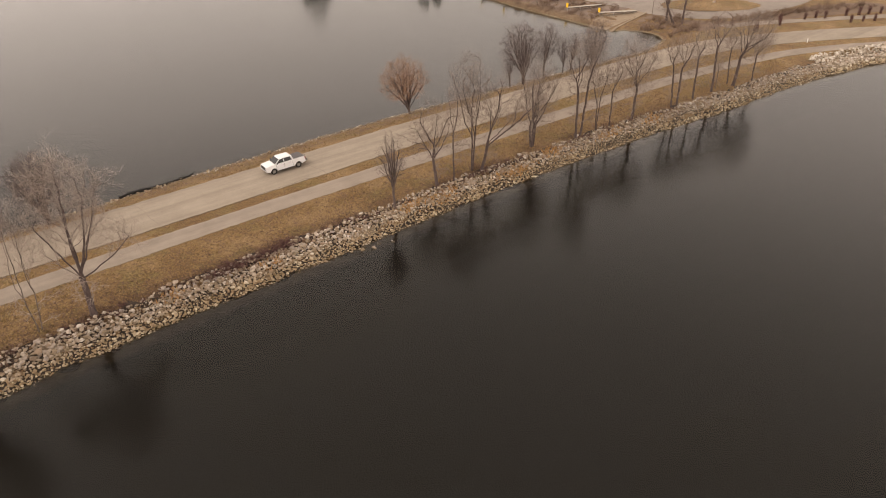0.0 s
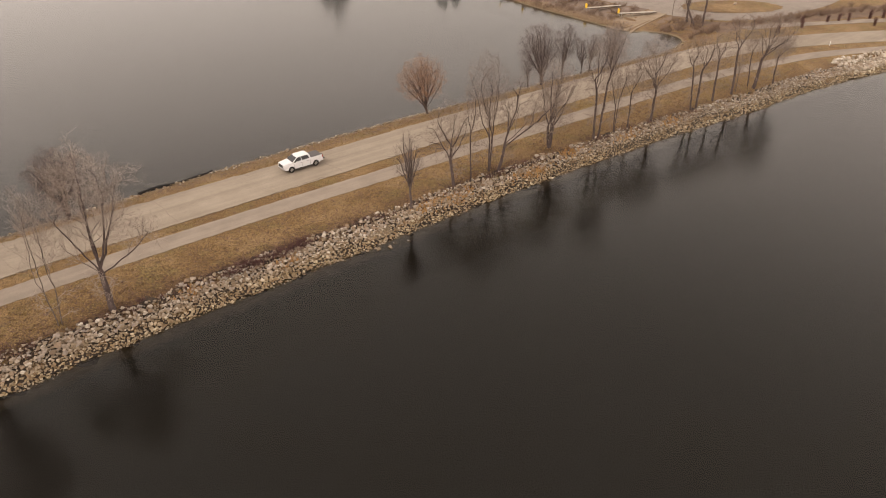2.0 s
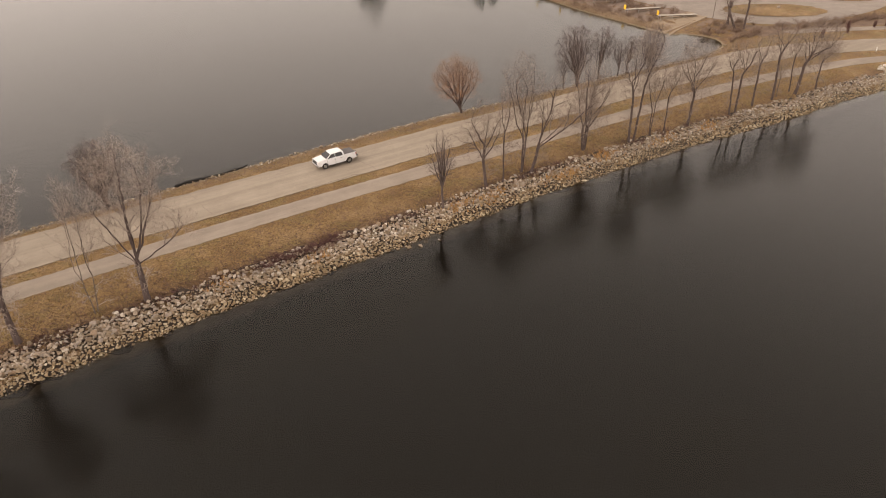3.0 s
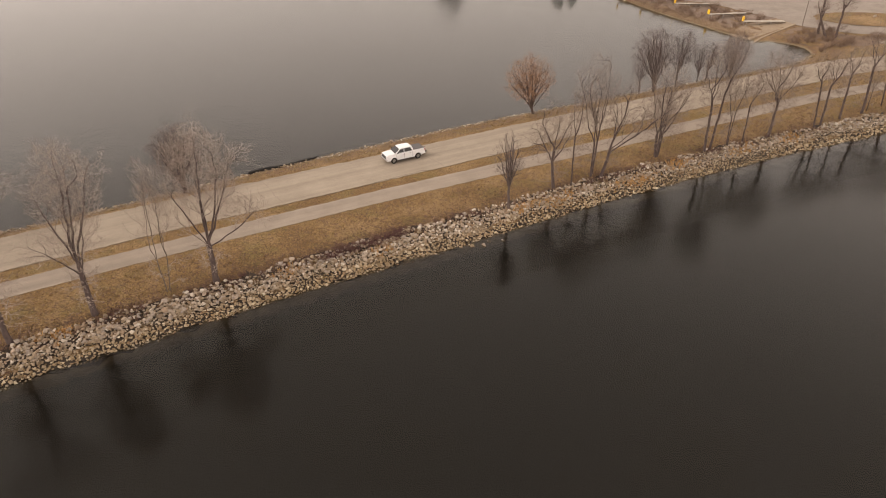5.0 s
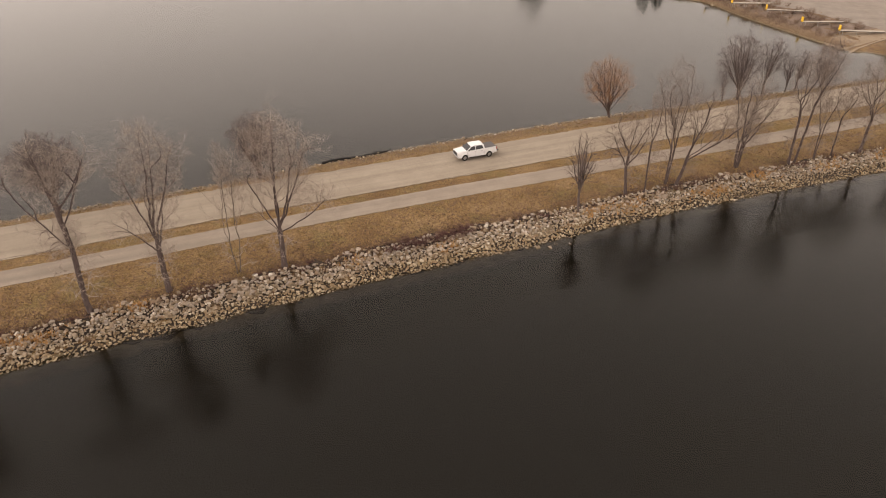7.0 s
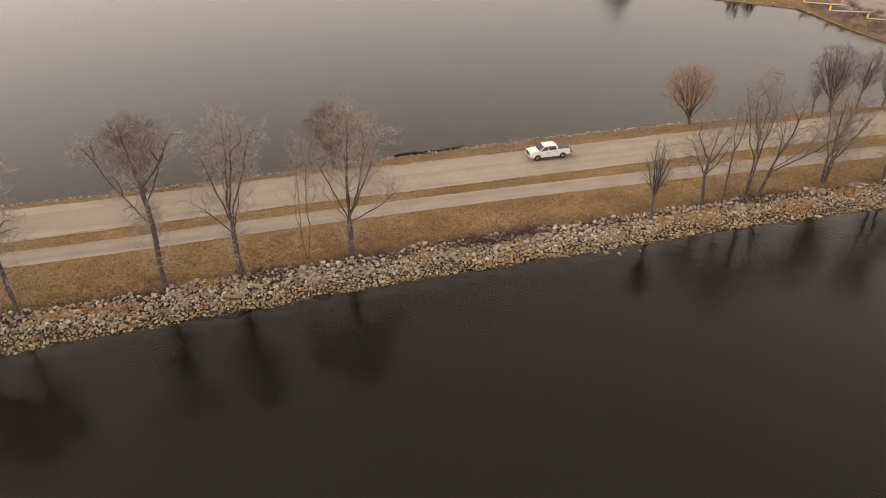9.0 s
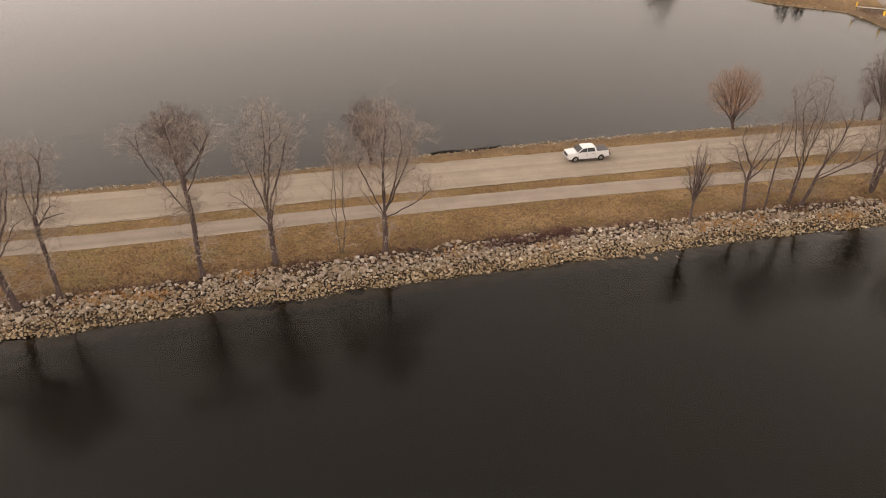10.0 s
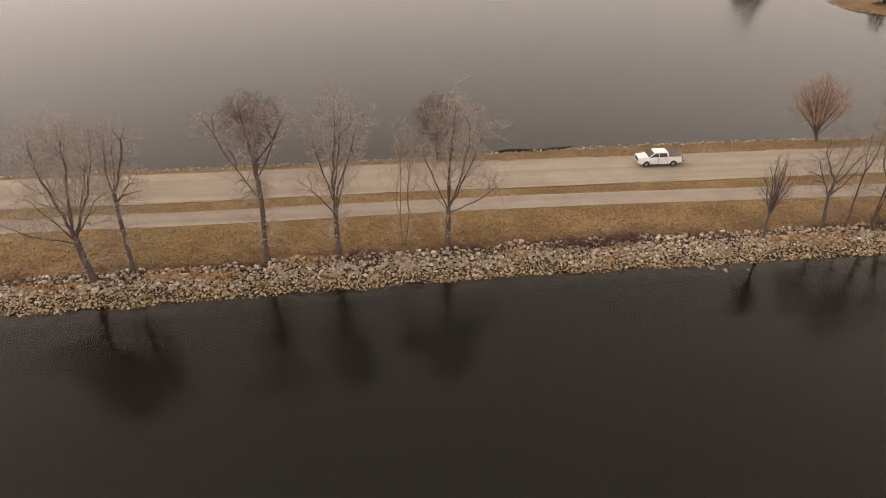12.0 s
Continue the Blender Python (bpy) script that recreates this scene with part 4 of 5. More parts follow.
def scatter_stones(line, spacing, depth0, depth1, size0, size1, seed, gaps=0.0, sign=1, bury=0.25):
    """Stones over the band between two distances inland of a shore line: (x, y, z, size, turn)."""
    r = np.random.default_rng(seed)
    seg = np.linalg.norm(np.diff(line, axis=0), axis=1)
    s = np.concatenate([[0], np.cumsum(seg)])
    out = []
    u = 0.0
    pos = []
    while u < s[-1]:
        w = depth0 + r.random() * spacing
        while w < depth1:
            pos.append((u + r.uniform(-0.5, 0.5) * spacing, w + r.uniform(-0.4, 0.4) * spacing))
            w += spacing
        u += spacing
    pos = np.array(pos)
    px, py = np.interp(pos[:, 0], s, line[:, 0]), np.interp(pos[:, 0], s, line[:, 1])
    edge = np.array([noise.noise((a * 0.25, seed, 0)) for a in px])
    sandy = np.hypot((px - 36.6) / 1.8, (py + pos[:, 1] - 61.7) / 0.7) < 1
    keep = (~sandy | (size1 < 0.3)) & (pos[:, 1] < depth1 - 0.7 + 1.2 * edge) & (pos[:, 1] > depth0 + 0.25 + 0.9 * np.roll(edge, 40)) & (r.random(len(px)) > gaps)
    px, py, w = px[keep], (py + sign * pos[:, 1])[keep], pos[keep, 1]
    big = np.array([noise.noise((a * 0.35, b * 0.5, seed + 9)) for a, b in zip(px, py)])
    size = (size0 + (size1 - size0) * r.random(len(px)) ** 1.8) * (1 + 0.45 * big) * np.interp(px, (35, 65, 125, 141), (1, 0.9, 0.9, 1))
    z = ground_z(px, py) + 0.045 + size * (0.62 - bury * 1.6) * 0.9 + r.random(len(px)) ** 2 * 0.22
    return np.stack([px, py, np.maximum(z, -0.25), size, r.uniform(0, 6.28, len(px)), r.uniform(-0.5, 0.5, len(px)), r.uniform(-0.5, 0.5, len(px))], 1)


def joined_stones(rows, seed):
    r = np.random.default_rng(seed)
    v, f, o = [], [], 0
    for x, y, z, size, a, b, c in rows:
        co, faces = SHAPES[r.integers(len(SHAPES))]
        m = np.array(Euler((b, c, a)).to_matrix())
        v.append(co @ m.T * size + [x, y, z])
        f += [tuple(i + o for i in p) for p in faces]
        o += len(co)
    return np.vstack(v), f


def stone_bank(name, rows, label, x0, x1, seed, limit=300, mat=None, meshes=None):
    bank = new(name)
    tagged(bank, label, "rocks", kind="structure")
    r = np.random.default_rng(seed)
    pick = np.where((rows[:, 0] > x0) & (rows[:, 0] < x1) & (rows[:, 3] > 0.19))[0][:limit]
    for i in pick:
        x, y, z, size, a, b, c = rows[i]
        put("stone", (meshes or STONES)[r.integers(len(STONES))], bank, Matrix.LocRotScale((x, y, z), Euler((b, c, a)), (size,) * 3))
    rest = np.delete(rows, pick, axis=0)
    tagged(put("loose_stones", mesh_of("loose_stones", *joined_stones(rest, seed + 1), mat or STONE), bank), kind="stuff")


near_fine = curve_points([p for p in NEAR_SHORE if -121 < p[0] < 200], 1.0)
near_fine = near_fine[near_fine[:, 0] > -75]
# soil strip added under the stones; its dark colour is their gap shade
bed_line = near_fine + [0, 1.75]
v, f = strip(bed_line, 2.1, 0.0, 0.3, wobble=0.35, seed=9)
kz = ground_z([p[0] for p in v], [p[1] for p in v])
tagged(put("rubble_bed", mesh_of("rubble_bed", [(x, y, z + h + 0.05) for (x, y, z), h in zip(v, kz)], f, GAP_SHADE)), "soil under the bank stones, coloured dark for the shade between them", "gravel", kind="structure")
big = scatter_stones(near_fine, 0.36, 0.9, 4.6, 0.15, 0.36, 11, 0.12)
small = scatter_stones(near_fine, 0.29, -0.9, 3.4, 0.14, 0.26, 12, 0.05)
gravel = scatter_stones(near_fine[(near_fine[:, 0] > -45) & (near_fine[:, 0] < 95)], 0.28, -0.9, 2.3, 0.08, 0.15, 18, 0.2, bury=0.1)
mound = scatter_stones(near_fine[near_fine[:, 0] > 141], 0.56, 0.0, 7.0, 0.24, 0.52, 13, 0.06)
stone_bank("boulder_mound", mound, "pale limestone boulders heaped at the bend of the bank", 141, 170, 50, 200, PALE_STONE, PALE_STONES)
stone_bank("stone_revetment", np.vstack([big, small, gravel]), "pale mixed fieldstone riprap along the water's edge", -9.0, 13.0, 40)
far_fine = curve_points([p for p in FAR_SHORE if p[0] < 137 and p[1] < 99][::-1], 1.0)
far_rows = np.vstack([scatter_stones(far_fine, 0.42, -0.4, 2.5, 0.09, 0.25, 14, 0.35, -1), scatter_stones(far_fine, 0.9, -0.3, 1.6, 0.14, 0.34, 17, 0.5, -1)])
far_rows = far_rows[~((far_rows[:, 0] > 16.5) & (far_rows[:, 0] < 27.5) & (np.abs(far_rows[:, 1] - 90.0 - 0.054 * (far_rows[:, 0] - 16.8)) < 0.38))]
stone_bank("far_stone_edge", far_rows, "low broken line of small pale stones along the far bank", 16.0, 44.0, 44, 120)
tip_fine = curve_points([p for p in FAR_SHORE if 145 < p[1] < 205], 1.0)
tip_rows = scatter_stones(tip_fine, 0.8, 0.0, 1.6, 0.2, 0.5, 15, 0.3, 1)
stone_bank("point_stone_edge", tip_rows, "stony edge of the launch point", 117, 126, 46, 40)
sunken = np.array([[x, y, -0.1, s, a, 0, 0] for x, y, s, a in ((35.0, 59.4, 0.45, 1), (36.3, 59.0, 0.4, 2), (37.4, 59.6, 0.35, 0.4), (33.8, 59.9, 0.3, 3), (38.9, 58.9, 0.28, 2.2))])
stone_bank("sunken_stones", sunken, "few stones awash just off the bank", 0, 0, 48)


SAND = make_paving("gravelly_sand", (0.165, 0.125, 0.085), (0.23, 0.18, 0.128), False)
tagged(flat_area("sandy_gap", oval(36.6, 61.7, 1.9, 0.75, 4, 24, 0.12, 5), ground_z, SAND, 1.5, 0.09), "small gravelly sand gap between the bank stones", "sand", kind="structure")

# ---- grass, straw and shrubs ----
def tufts(points, height, width, blades, seed, lean=0.5):
    r = np.random.default_rng(seed)
    v, f = [], []
    for x, y, z in points:
        for _ in range(blades):
            a = r.uniform(0, 6.28)
            h = height * r.uniform(0.5, 1.3)
            d = np.array([math.cos(a), math.sin(a)])
            n = np.array([-d[1], d[0]]) * width * r.uniform(0.5, 1.2)
            o = len(v)
            k = d * h * lean * r.uniform(0.2, 1.4)
            c = r.normal(0, 0.06, 2)
            v += [(x + c[0] - n[0], y + c[1] - n[1], z - 0.03), (x + c[0] + n[0], y + c[1] + n[1], z - 0.03), (x + c[0] + k[0], y + c[1] + k[1], z + h)]
            f.append((o, o + 1, o + 2))
    return v, f


def field(n, x0, x1, y0, y1, seed, away=0.25):
    r = np.random.default_rng(seed)
    x, y = r.uniform(x0, x1, n), r.uniform(y0, y1, n)
    z = ground_z(x, y)
    clear = (distance_to(ROAD, x, y) > 3.95 + away) & (distance_to(PATHLINE, x, y) > 1.6 + away) & (z > 0.75)
    return np.stack([x, y, z], 1)[clear]


grass = put("dry_grass", mesh_of("dry_grass", *tufts(field(52000, -70, 135, 61.5, 90, 21, 0.02), 0.12, 0.055, 3, 22, 0.9), STRAW))
tagged(grass, "short matted dry grass over the causeway", "grass", kind="stuff")
r = np.random.default_rng(31)
cl = []
for cx, cy, n, s in ((-17, 60.8, 60, 1.6), (-22, 61.2, 50, 1.4), (-8.5, 62.4, 24, 1.0), (44.5, 62.9, 60, 1.3), (49.5, 62.6, 60, 1.5), (62, 62.4, 70, 1.6), (70, 63.4, 60, 1.3), (14, 62.6, 20, 0.8), (25, 62.0, 20, 0.7), (-33, 60.2, 50, 1.5), (82, 62.6, 40, 1.5), (92, 62.0, 40, 1.2)):
    q = np.stack([cx + r.normal(0, s, n), cy + r.normal(0, 0.45, n)], 1)
    cl.append(np.column_stack([q, ground_z(q[:, 0], q[:, 1]) + 0.15]))
LEAVES = make_blades("dead_leaves", (0.075, 0.042, 0.034), (0.125, 0.072, 0.054), (0.20, 0.125, 0.085))
n = 15000
x = r.uniform(-42, 100, n)
w = r.normal(3.7, 0.75, n)
y = np.interp(x, near_fine[:, 0], near_fine[:, 1]) + w
drift = np.array([noise.noise((a * 0.22, b * 0.5, 3.0)) for a, b in zip(x, y)])
keep = drift > r.uniform(-0.35, 0.35, n)
leaf = np.column_stack([x, y, ground_z(x, y) + np.where(w < 3.6, 0.16, 0.05)])[keep]
strewn = field(16000, -45, 105, 61.5, 70.5, 35, 0.1)
strewn = strewn[r.random(len(strewn)) < np.interp(strewn[:, 1] - np.interp(strewn[:, 0], near_fine[:, 0], near_fine[:, 1]), (3.0, 5.0, 10.0), (1.0, 0.7, 0.12))] + [0, 0, 0.03]
leaf = np.vstack([leaf, strewn])
tagged(put("dead_leaves", mesh_of("dead_leaves", *tufts(leaf, 0.09, 0.07, 2, 34, 1.6), LEAVES)), "purple-brown dead leaves drifted along the top of the stones", "leaves", kind="stuff")
straw = put("straw_clumps", mesh_of("straw_clumps", *tufts(np.vstack(cl), 0.42, 0.045, 8, 33, 0.9), DEAD_GRASS))
tagged(straw, "orange-tan dead grass clumps between the stones", "grass", kind="stuff")


def shrub(x, y, h, w, n, mat, label, seed, name="shrub", group="", category="shrub", foot_w=0.35, top_w=1.0):
    r = np.random.default_rng(seed)
    ch = []
    for _ in range(n):
        a, o = r.uniform(0, 6.28), r.uniform(0, foot_w) * w
        foot = np.array([o * math.cos(a), o * math.sin(a), -0.05])
        top = np.array([top_w * w * r.uniform(0.3, 1) * math.cos(a + r.normal(0, 0.5)), top_w * w * r.uniform(0.3, 1) * math.sin(a), h * r.uniform(0.5, 1.1)])
        mid = foot * 0.5 + top * 0.5 + r.normal(0, 0.08, 3) + [0, 0, 0.1 * h]
        ch.append((np.array([foot, mid, top]), np.array([0.013, 0.010, 0.004])))
        for _ in range(3):
            t = r.uniform(0.3, 0.9)
            p = mid * (1 - t) + top * t
            ch.append((np.array([p, p + np.array([r.normal(0, 0.3), r.normal(0, 0.3), r.uniform(0.1, 0.4)]) * h * 0.5]), np.array([0.009, 0.004])))
    ob = put(name, mesh_of(name, *tubes(ch), mat, True))
    ob.location = (x, y, float(ground_z(x, y)))
    return tagged(ob, label, category, group)


r = np.random.default_rng(41)
RED = "low dark red bare shrub among the stones"
reds = [shrub(0, 0, 0.9, 0.9, 42, RED_TWIG, RED, 600 + k, "red_shrub", "red shrubs") for k in range(3)]
spots = [(18.4, 63.3), (19.3, 63.6), (20.2, 63.2), (20.9, 63.9), (21.9, 63.7), (22.9, 64.1), (23.9, 63.7), (24.8, 64.2), (25.8, 64.0), (26.8, 64.3), (27.9, 64.2), (20.4, 64.3), (29.2, 64.2), (16.6, 63.6), (9.5, 64.0), (-1.4, 63.6), (-3.0, 63.8), (33.0, 64.3), (37.5, 64.2), (40, 64.0), (-20, 62.3), (-9, 63.2), (60.5, 64.4), (65, 64.6)]
spots += [(x, 63.4 + 0.035 * (x - 17) + r.normal(0, 0.45)) for x in r.uniform(17, 30, 12)] + [(x, float(np.interp(x, (-30, 0, 60, 90), (61.6, 63.4, 64.6, 63.6))) + r.normal(0, 0.3)) for x in r.uniform(-32, 92, 46)]
for k, (x, y) in enumerate(spots):
    big_one = 18 < x < 29
    s = r.uniform(0.85, 1.25) * (1 if big_one else 0.55)
    m = Matrix.LocRotScale((x, y, float(ground_z(x, y)) + 0.1), Euler((0, 0, r.uniform(0, 6.28))), (s * 1.1, s * 1.1, s * 0.5))
    if k < 3:
        reds[k].matrix_basis = m
    else:
        copy_thing(reds[k % 3], m).scale = (s * 1.1, s * 1.1, s * 0.5)

BRUSH = "tangled brown bare brush at the launch shore"
brush = [shrub(0, 0, 1.3, 1.3, 46, BRUSH_TWIG, BRUSH, 620 + k, "brush", "launch brush") for k in range(3)]
spots = []
while len(spots) < 150:
    x, y = r.uniform(132, 150), r.uniform(88, 150)
    point = y < 101 and x > 136
    if point or (x < 147 and y > 113):
        if float(ground_z(x, y)) > 0.1:
            spots.append((x, y))
for x in np.linspace(150, 196, 90):
    spots.append((x + r.normal(0, 0.6), float(np.interp(x, (150, 160, 178, 196), (89.5, 86.5, 82.2, 76))) + r.normal(0, 1.2)))
for k, (x, y) in enumerate(spots):
    s = r.uniform(0.6, 1.1)
    m = Matrix.LocRotScale((x, y, float(ground_z(x, y))), Euler((0, 0, r.uniform(0, 6.28))), (s,) * 3)
    if k < 3:
        brush[k].matrix_basis = m
    else:
        copy_thing(brush[k % 3], m).scale = (s,) * 3
n = 6000
y = r.uniform(106, 152, n)
reeds = np.column_stack([np.interp(y, (106, 118, 135, 146, 152), (132.3, 131.6, 131.6, 132.6, 132.6)) + np.abs(r.normal(0, 2.0, n)), y])
reeds = np.column_stack([reeds, ground_z(reeds[:, 0], reeds[:, 1])])
tagged(put("reeds", mesh_of("reeds", *tufts(reeds, 0.5, 0.03, 4, 51, 0.5), REED)), "pale tan dead reeds along the launch shore", "reeds", kind="stuff")

JUN = "small dark red-brown upright bush beside the trail"
bushes = [shrub(0, 0, 1.7, 0.42, 70, RED_TWIG, JUN, 640 + k, "bush", "trail bushes", "bush", 1.0, 0.7) for k in range(2)]
for k, (x, y) in enumerate(((170.3, 78.0), (173.3, 76.9), (175, 75.5), (181.4, 73.6), (175.8, 69.9), (184.3, 71.9), (179.1, 68.6), (187.2, 70.9), (181.7, 67.1), (190, 69.4), (161, 79.0), (152.4, 79.8), (164.5, 81.0))):
    s = r.uniform(0.85, 1.15)
    m = Matrix.LocRotScale((x, y, float(ground_z(x, y))), Euler((0, 0, r.uniform(0, 6.28))), (s,) * 3)
    if k < 2:
        bushes[k].matrix_basis = m
    else:
        copy_thing(bushes[k % 2], m).scale = (s,) * 3

# ---- the black log at the far bank ----
q = np.linspace(0, 1, 14)
rr = np.random.default_rng(70)
pts = np.column_stack([16.8 + 10.2 * q, 90.0 + 0.55 * q + 0.10 * np.sin(6 * q), 0.36 + 0.08 * np.sin(9 * q)])
log = put("fallen_log", mesh_of("fallen_log", *tubes([(pts, 0.24 * (1.0 - 0.4 * q) * (1 + rr.normal(0, 0.16, 14))), (pts[9:12] + [[0, 0, 0], [0.1, 0.3, 0.05], [0.2, 0.6, 0.1]], np.array([0.09, 0.06, 0.03])), (pts[12:14] + [[0, 0, 0], [0.2, 0.1, 0.2]], np.array([0.12, 0.06]))]), CHARRED, True))
tagged(log, "long blackened fallen log lying along the far bank", "log")


# ---- boat launch docks, kerb and posts ----
PLANK = make_bark("grey_deck", (0.32, 0.28, 0.235), (0.45, 0.405, 0.35), 2.0)
TRIM_WOOD = make_bark("dark_timber", (0.05, 0.04, 0.032), (0.09, 0.072, 0.058), 3.0)
STEEL = material("galvanised", 0.45, 0.7, (0.4, 0.39, 0.37))
YELLOW = material("yellow_paint", 0.5, 0.0, (0.80, 0.50, 0.03))


def dock(m):
    d = new("boat_dock")
    tagged(d, "narrow grey plank dock with a yellow end post, hauled ashore", "dock", "boat docks")
    L, W = 9.8, 1.05
    for s in (-1, 1):
        part("stringer", box(0, L, s * W / 2 - 0.05, s * W / 2 + 0.05, -0.14, 0.0), TRIM_WOOD, d)
    n = 24
    plank = bpy.data.meshes.new("plank")
    bm = box(0.01, L / n - 0.02, -W / 2 - 0.06, W / 2 + 0.06, 0.002, 0.05)
    bm.to_mesh(plank)
    bm.free()
    plank.materials.append(PLANK)
    for k in range(n):
        put("plank", plank, d, Matrix.Translation((k * L / n, 0, 0)))
    for x in (0.6, 3.6, 6.4):
        for s in (-1, 1):
            part("leg", box(x - 0.04, x + 0.04, s * 0.6 - 0.04, s * 0.6 + 0.04, -1.25 + 0.07 * x, 0.0), STEEL, d)
    part("end_post", box(-0.12, 0.12, -0.4, 0.4, 0.05, 1.1, 0.04), YELLOW, d, "yellow end board")
    d.matrix_basis = m
    return d


docks = [(138.3, 113.1, -26.5), (136.2, 121.7, -18.5), (137.2, 134.0, -31), (134.0, 142.4, -22), (133.9, 151.5, -33)]
first = dock(pose(138.3, 113.1, 1.62, 0, 0.4, -26.5))
for x, y, a in docks[1:]:
    copy_thing(first, pose(x, y, 1.62, 0, 0.4, a))
kerb_line = curve_points([(131.6, 103.6), (140, 105.3), (148.6, 106.9)], 1.0)
v, f = strip(kerb_line, 0.28, 0.0, 0.5)
kz = ground_z([p[0] for p in v], [p[1] for p in v])
v = [(x, y, z + h + 0.16) for (x, y, z), h in zip(v, kz)]
tagged(put("launch_kerb", mesh_of("launch_kerb", v, f, CONCRETE)), "pale concrete kerb along the launch ramp", "kerb", kind="structure")


def post(x, y, h, rad, mat, label, name, plate=None):
    p = new(name)
    p.location = (x, y, float(ground_z(x, y)))
    tagged(p, label, "post")
    put("pole", mesh_of("pole", *tubes([(np.array([[0, 0, -0.2], [0, 0, h * 0.5], [0, 0, h]]), np.array([rad, rad, rad * 0.9]))]), mat), p)
    if plate:
        part("plate", box(-plate[0] / 2, plate[0] / 2, -0.03, 0.03, h - plate[1], h, 0.01), WHITE, p, "blank pale sign plate")
    return p


WHITE = material("white_paint", 0.4, 0.0, (0.78, 0.77, 0.74))
post(148.4, 104.9, 6.2, 0.07, PALE_BARK, "thin weathered wooden pole beside the ramp", "utility_pole")
post(152.2, 67.9, 0.85, 0.06, WHITE, "short pale marker post on the verge", "marker_post", (0.2, 0.3))
rock_sign = put("island_boulder", STONES[3], None, Matrix.LocRotScale((168.5, 101.0, 1.95), Euler((0, 0, 0.4)), (1.3, 0.5, 0.5)))
tagged(rock_sign, "flat pale boulder on the grass island", "boulder")

# ---- the white pickup truck ----
PAINT = material("white_car_paint", 0.22, 0.0, (0.67, 0.67, 0.68))
PAINT.node_tree.nodes["Principled BSDF"].inputs["Coat Weight"].default_value = 0.5
GLASS = material("tinted_glass", 0.04, 0.0, (0.012, 0.013, 0.015))
TRIM = material("black_trim", 0.55, 0.0, (0.02, 0.02, 0.02))
COVER = material("tonneau_vinyl", 0.7, 0.0, (0.085, 0.078, 0.08))
RUBBER = material("tyre_rubber", 0.85, 0.0, (0.018, 0.017, 0.016))
ALLOY = material("alloy", 0.3, 0.8, (0.45, 0.45, 0.45))
LAMP = material("headlamp", 0.1, 0.0, (0.6, 0.6, 0.58))
REDLAMP = material("tail_lamp", 0.2, 0.0, (0.28, 0.02, 0.015))


def wheel_disc(rad, w, hole=0.0, n=28):
    bm = bmesh.new()
    prof = [(hole, -w / 2), (rad - 0.04, -w / 2), (rad, -w / 2 + 0.04), (rad, w / 2 - 0.04), (rad - 0.04, w / 2), (hole, w / 2)]
    rings = [[bm.verts.new((rr_ * math.cos(2 * math.pi * k / n), yy, rr_ * math.sin(2 * math.pi * k / n))) for k in range(n)] for rr_, yy in prof]
    for i in range(len(prof)):
        a, b = rings[i], rings[(i + 1) % len(prof)]
        for k in range(n):
            bm.faces.new((a[k], a[(k + 1) % n], b[(k + 1) % n], b[k]))
    return bm


def rim_disc(rad, y, n=6):
    bm = bmesh.new()
    for k in range(n):
        a = 2 * math.pi * k / n
        c, s = math.cos(a), math.sin(a)
        pts = [(0.0, -0.05), (rad, -0.07), (rad, 0.07), (0.0, 0.05)]
        vs = [bm.verts.new((u * c - w * s, y, u * s + w * c)) for u, w in pts]
        vb = [bm.verts.new((u * c - w * s, y * 0.6, u * s + w * c)) for u, w in pts]
        bm.faces.new(vs), bm.faces.new(vb[::-1])
        for i in range(4):
            bm.faces.new((vs[i], vb[i], vb[(i + 1) % 4], vs[(i + 1) % 4]))
    return bm


def arch(cx, rad, z0, n=9):
    return [(cx + rad * math.cos(math.pi * k / n), z0 + rad * math.sin(math.pi * k / n)) for k in range(n + 1)]


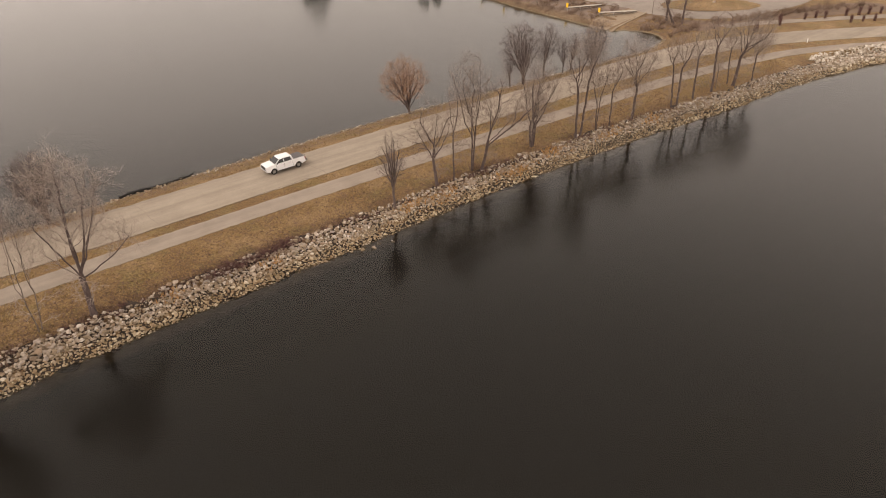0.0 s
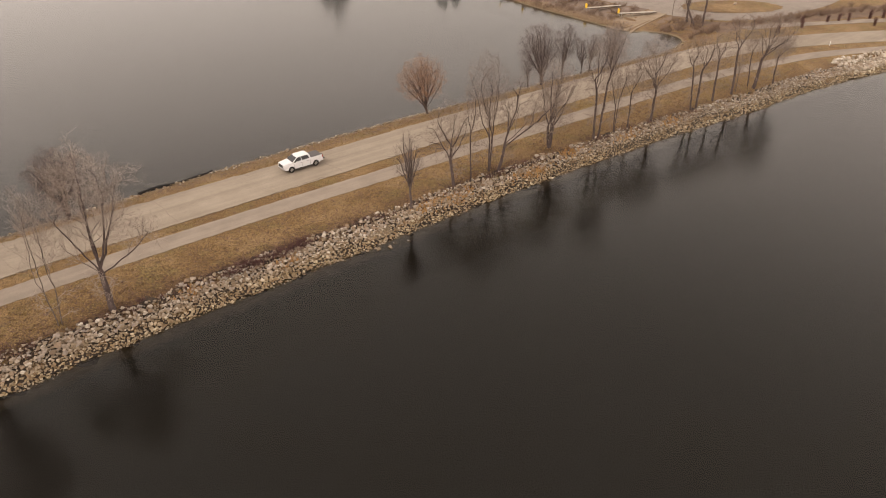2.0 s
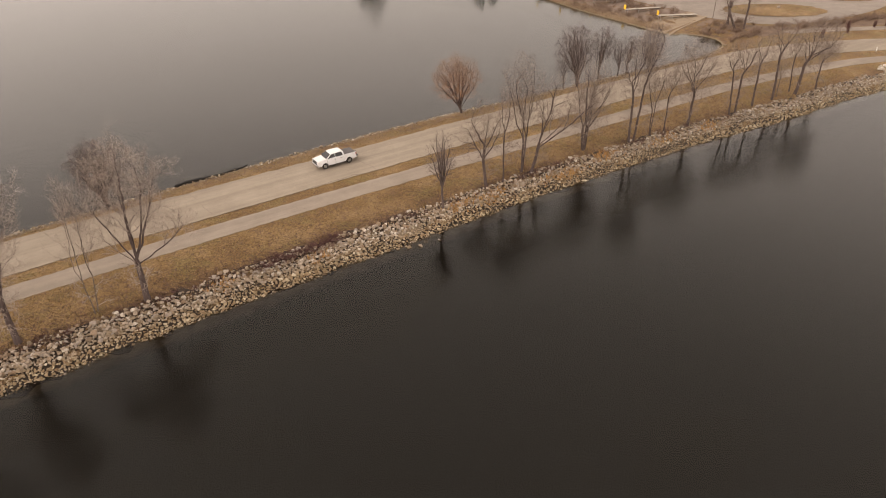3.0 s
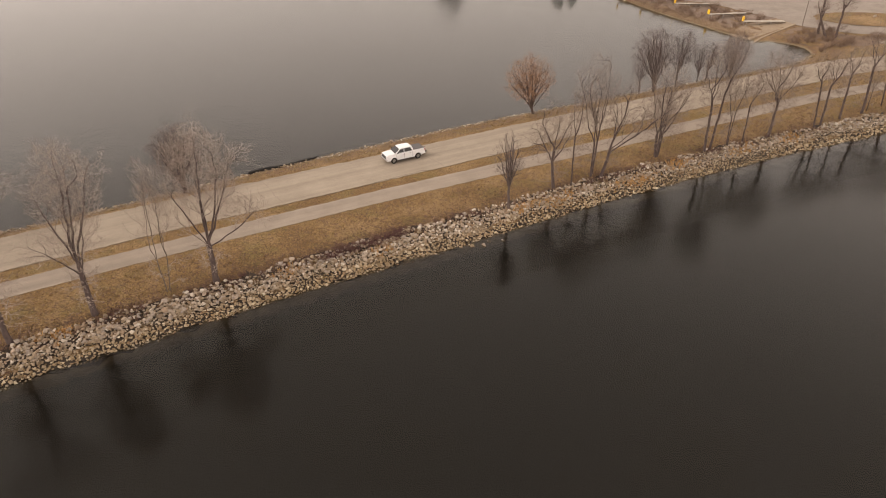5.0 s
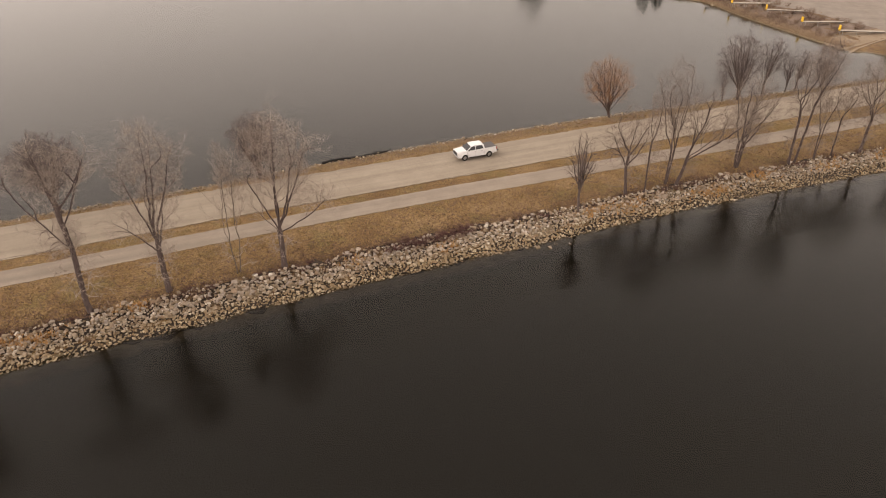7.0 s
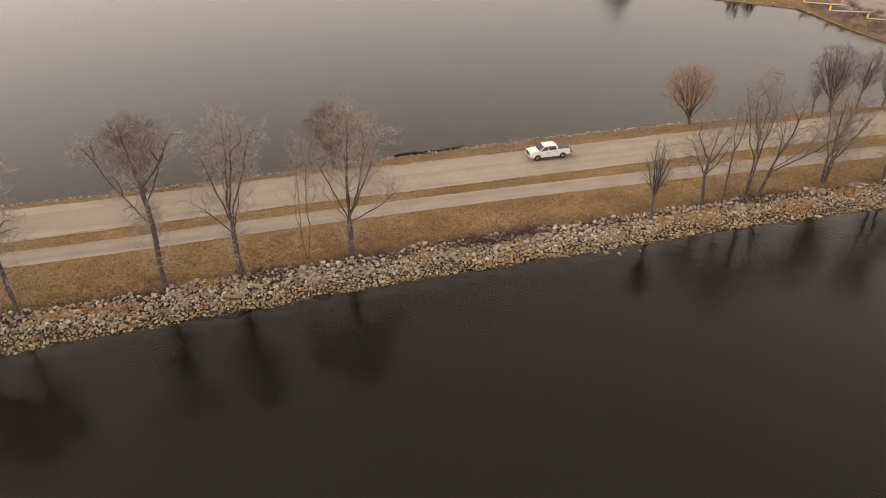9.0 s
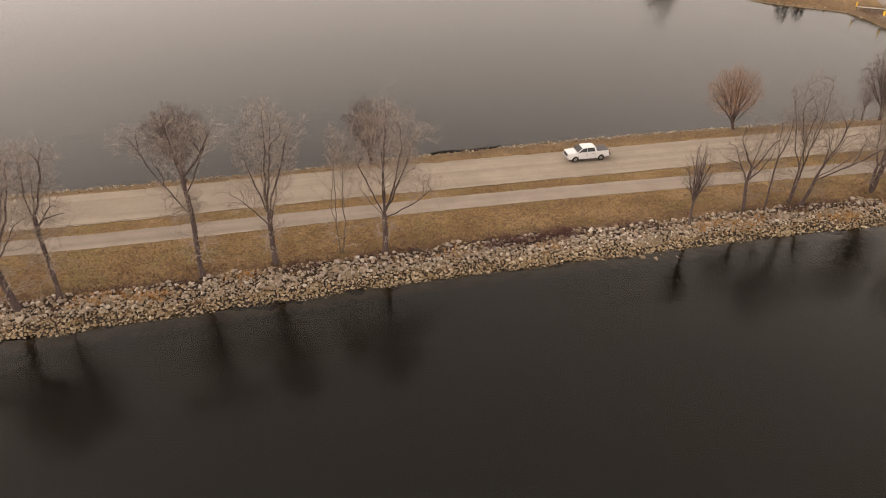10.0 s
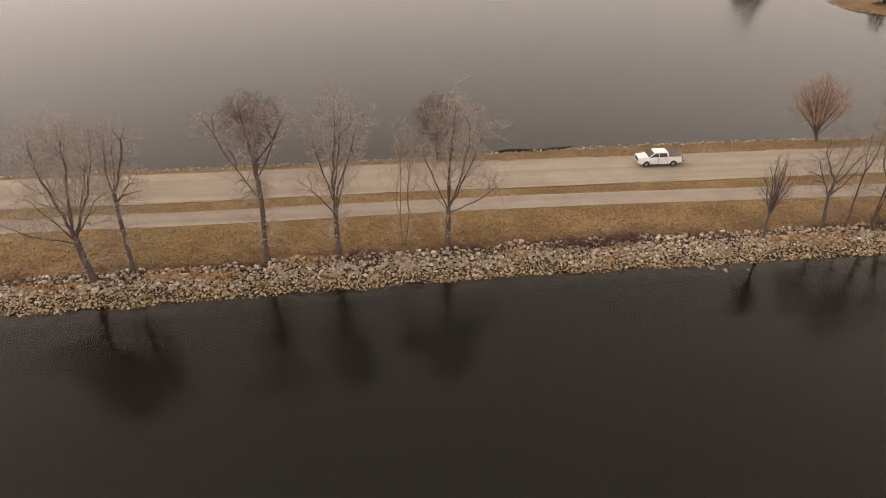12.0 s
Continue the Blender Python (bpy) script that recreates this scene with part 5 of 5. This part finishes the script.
def pickup(m):
    """A crew cab pickup; its nose points to +x."""
    t = new("pickup_truck")
    tagged(t, "white crew cab pickup truck with dark grey bed cover", "pickup truck")
    H = 0.98
    under = [(2.92, 0.50), (2.96, 1.06), (2.88, 1.24), (1.70, 1.34), (1.40, 1.35), (-1.02, 1.37), (-1.10, 1.40), (-2.90, 1.42), (-2.92, 0.62), (-2.45, 0.60)]
    rear = arch(-1.82, 0.50, 0.45)[::-1]
    front = arch(1.86, 0.50, 0.45)[::-1]
    low = under + [(-2.40, 0.45)] + rear + [(-1.25, 0.42), (1.30, 0.42)] + front + [(2.42, 0.48)]

    def tuck(x, y, z):
        k = 1 - 0.05 * max(0, (z - 1.0) / 0.4) - 0.10 * max(0, (x - 2.3) / 0.6) ** 2
        return x, y * k, z
    part("body", prism(low, -H, H, 0.03, tuck), PAINT, t, "white painted lower body")
    cab = [(1.68, 1.33), (0.88, 1.91), (0.52, 1.985), (-0.78, 1.975), (-1.03, 1.90), (-1.12, 1.35)]

    def taper(x, y, z):
        return x, y * (1 - 0.20 * max(0, (z - 1.27) / 0.69)), z
    part("cab", prism(cab, -0.92, 0.92, 0.03, taper), PAINT, t, "white cab roof and pillars")
    part("hood", prism([(2.88, 1.22), (2.80, 1.30), (1.70, 1.39), (1.62, 1.30)], -0.72, 0.72, 0.02), PAINT, t)

    def quad(name, pts, off, mat):
        bm = bmesh.new()
        a = [bm.verts.new(p) for p in pts]
        nrm = (Vector(pts[1]) - Vector(pts[0])).cross(Vector(pts[2]) - Vector(pts[0])).normalized() * off
        b = [bm.verts.new(Vector(p) + nrm) for p in pts]
        k = len(a)
        bm.faces.new(a), bm.faces.new(b[::-1])
        for i in range(k):
            bm.faces.new((a[i], b[i], b[(i + 1) % k], a[(i + 1) % k]))
        return part(name, bm, mat, t)

    def wy(z):
        return 0.92 * (1 - 0.20 * max(0, (z - 1.27) / 0.69))
    quad("windscreen", [(1.60, -wy(1.40) + 0.07, 1.395), (1.60, wy(1.40) - 0.07, 1.395), (0.92, wy(1.89) - 0.06, 1.89), (0.92, -wy(1.89) + 0.06, 1.89)], 0.02, GLASS)
    quad("rear_window", [(-1.09, 0.68, 1.42), (-1.09, -0.68, 1.42), (-1.025, -0.6, 1.82), (-1.025, 0.6, 1.82)], 0.02, GLASS)
    for s in (-1, 1):
        for pane in ([(1.40, 1.41), (0.84, 1.85), (0.31, 1.91), (0.31, 1.40)], [(0.23, 1.40), (0.23, 1.91), (-0.72, 1.90), (-0.94, 1.41)]):
            p = [(x, s * (wy(z) + 0.004), z) for x, z in (pane if s < 0 else pane[::-1])]
            quad("side_window", p, 0.012, GLASS)
        part("mirror", box(1.22, 1.40, s * 0.98 - 0.12 * (s < 0), s * 0.98 + 0.12 * (s > 0), 1.38, 1.60, 0.03), TRIM, t)
        part("headlight", box(2.72, 2.90, s * 0.76 - 0.13, s * 0.76 + 0.13, 0.99, 1.19, 0.02), LAMP, t)
        part("tail_light", box(-2.95, -2.80, s * 0.86 - 0.09, s * 0.86 + 0.09, 0.98, 1.38, 0.02), REDLAMP, t)
        part("running_board", box(-1.2, 1.25, s * 0.97 - 0.08, s * 0.97 + 0.08, 0.38, 0.45, 0.02), TRIM, t)
        for x in (0.36, -0.62):
            part("door_handle", box(x - 0.11, x + 0.11, s * 0.985 - 0.02, s * 0.985 + 0.02, 1.12, 1.16, 0.008), TRIM, t)
        for x in (0.27, -0.98, 1.48):
            part("door_seam", box(x - 0.012, x + 0.012, s * 0.981 - 0.006, s * 0.981 + 0.006, 0.5, 1.25), TRIM, t)
        for x in (1.86, -1.82):
            w = new("wheel")
            w.parent, w.location = t, (x, s * 0.84, 0.41)
            part("tyre", wheel_disc(0.41, 0.28, 0.27), RUBBER, w)
            part("rim", rim_disc(0.28, s * 0.10), ALLOY, w)
            part("hub", wheel_disc(0.27, 0.14, 0.02), TRIM, w)
    part("bed_cover", box(-2.84, -1.14, -0.86, 0.86, 1.41, 1.47, 0.02), COVER, t, "dark grey vinyl bed cover")
    part("grille", box(2.86, 2.975, -0.62, 0.62, 0.78, 1.18, 0.02), TRIM, t)
    part("front_bumper", box(2.72, 3.0, -0.90, 0.90, 0.52, 0.74, 0.06), ALLOY, t)
    part("rear_bumper", box(-3.04, -2.86, -0.92, 0.92, 0.55, 0.74, 0.04), ALLOY, t)
    part("chassis", box(-2.5, 2.5, -0.6, 0.6, 0.32, 0.5), TRIM, t)
    part("hitch_rack", box(-3.55, -3.02, -0.35, 0.35, 0.50, 0.56, 0.01), TRIM, t, "dark hitch rack")
    part("rack_arm", box(-3.50, -3.44, -0.32, -0.26, 0.55, 1.0), TRIM, t)
    t.matrix_basis = m
    return t


pickup(pose(36.8, 82.0, ROAD_Z + 0.025, 0, 0, 180))
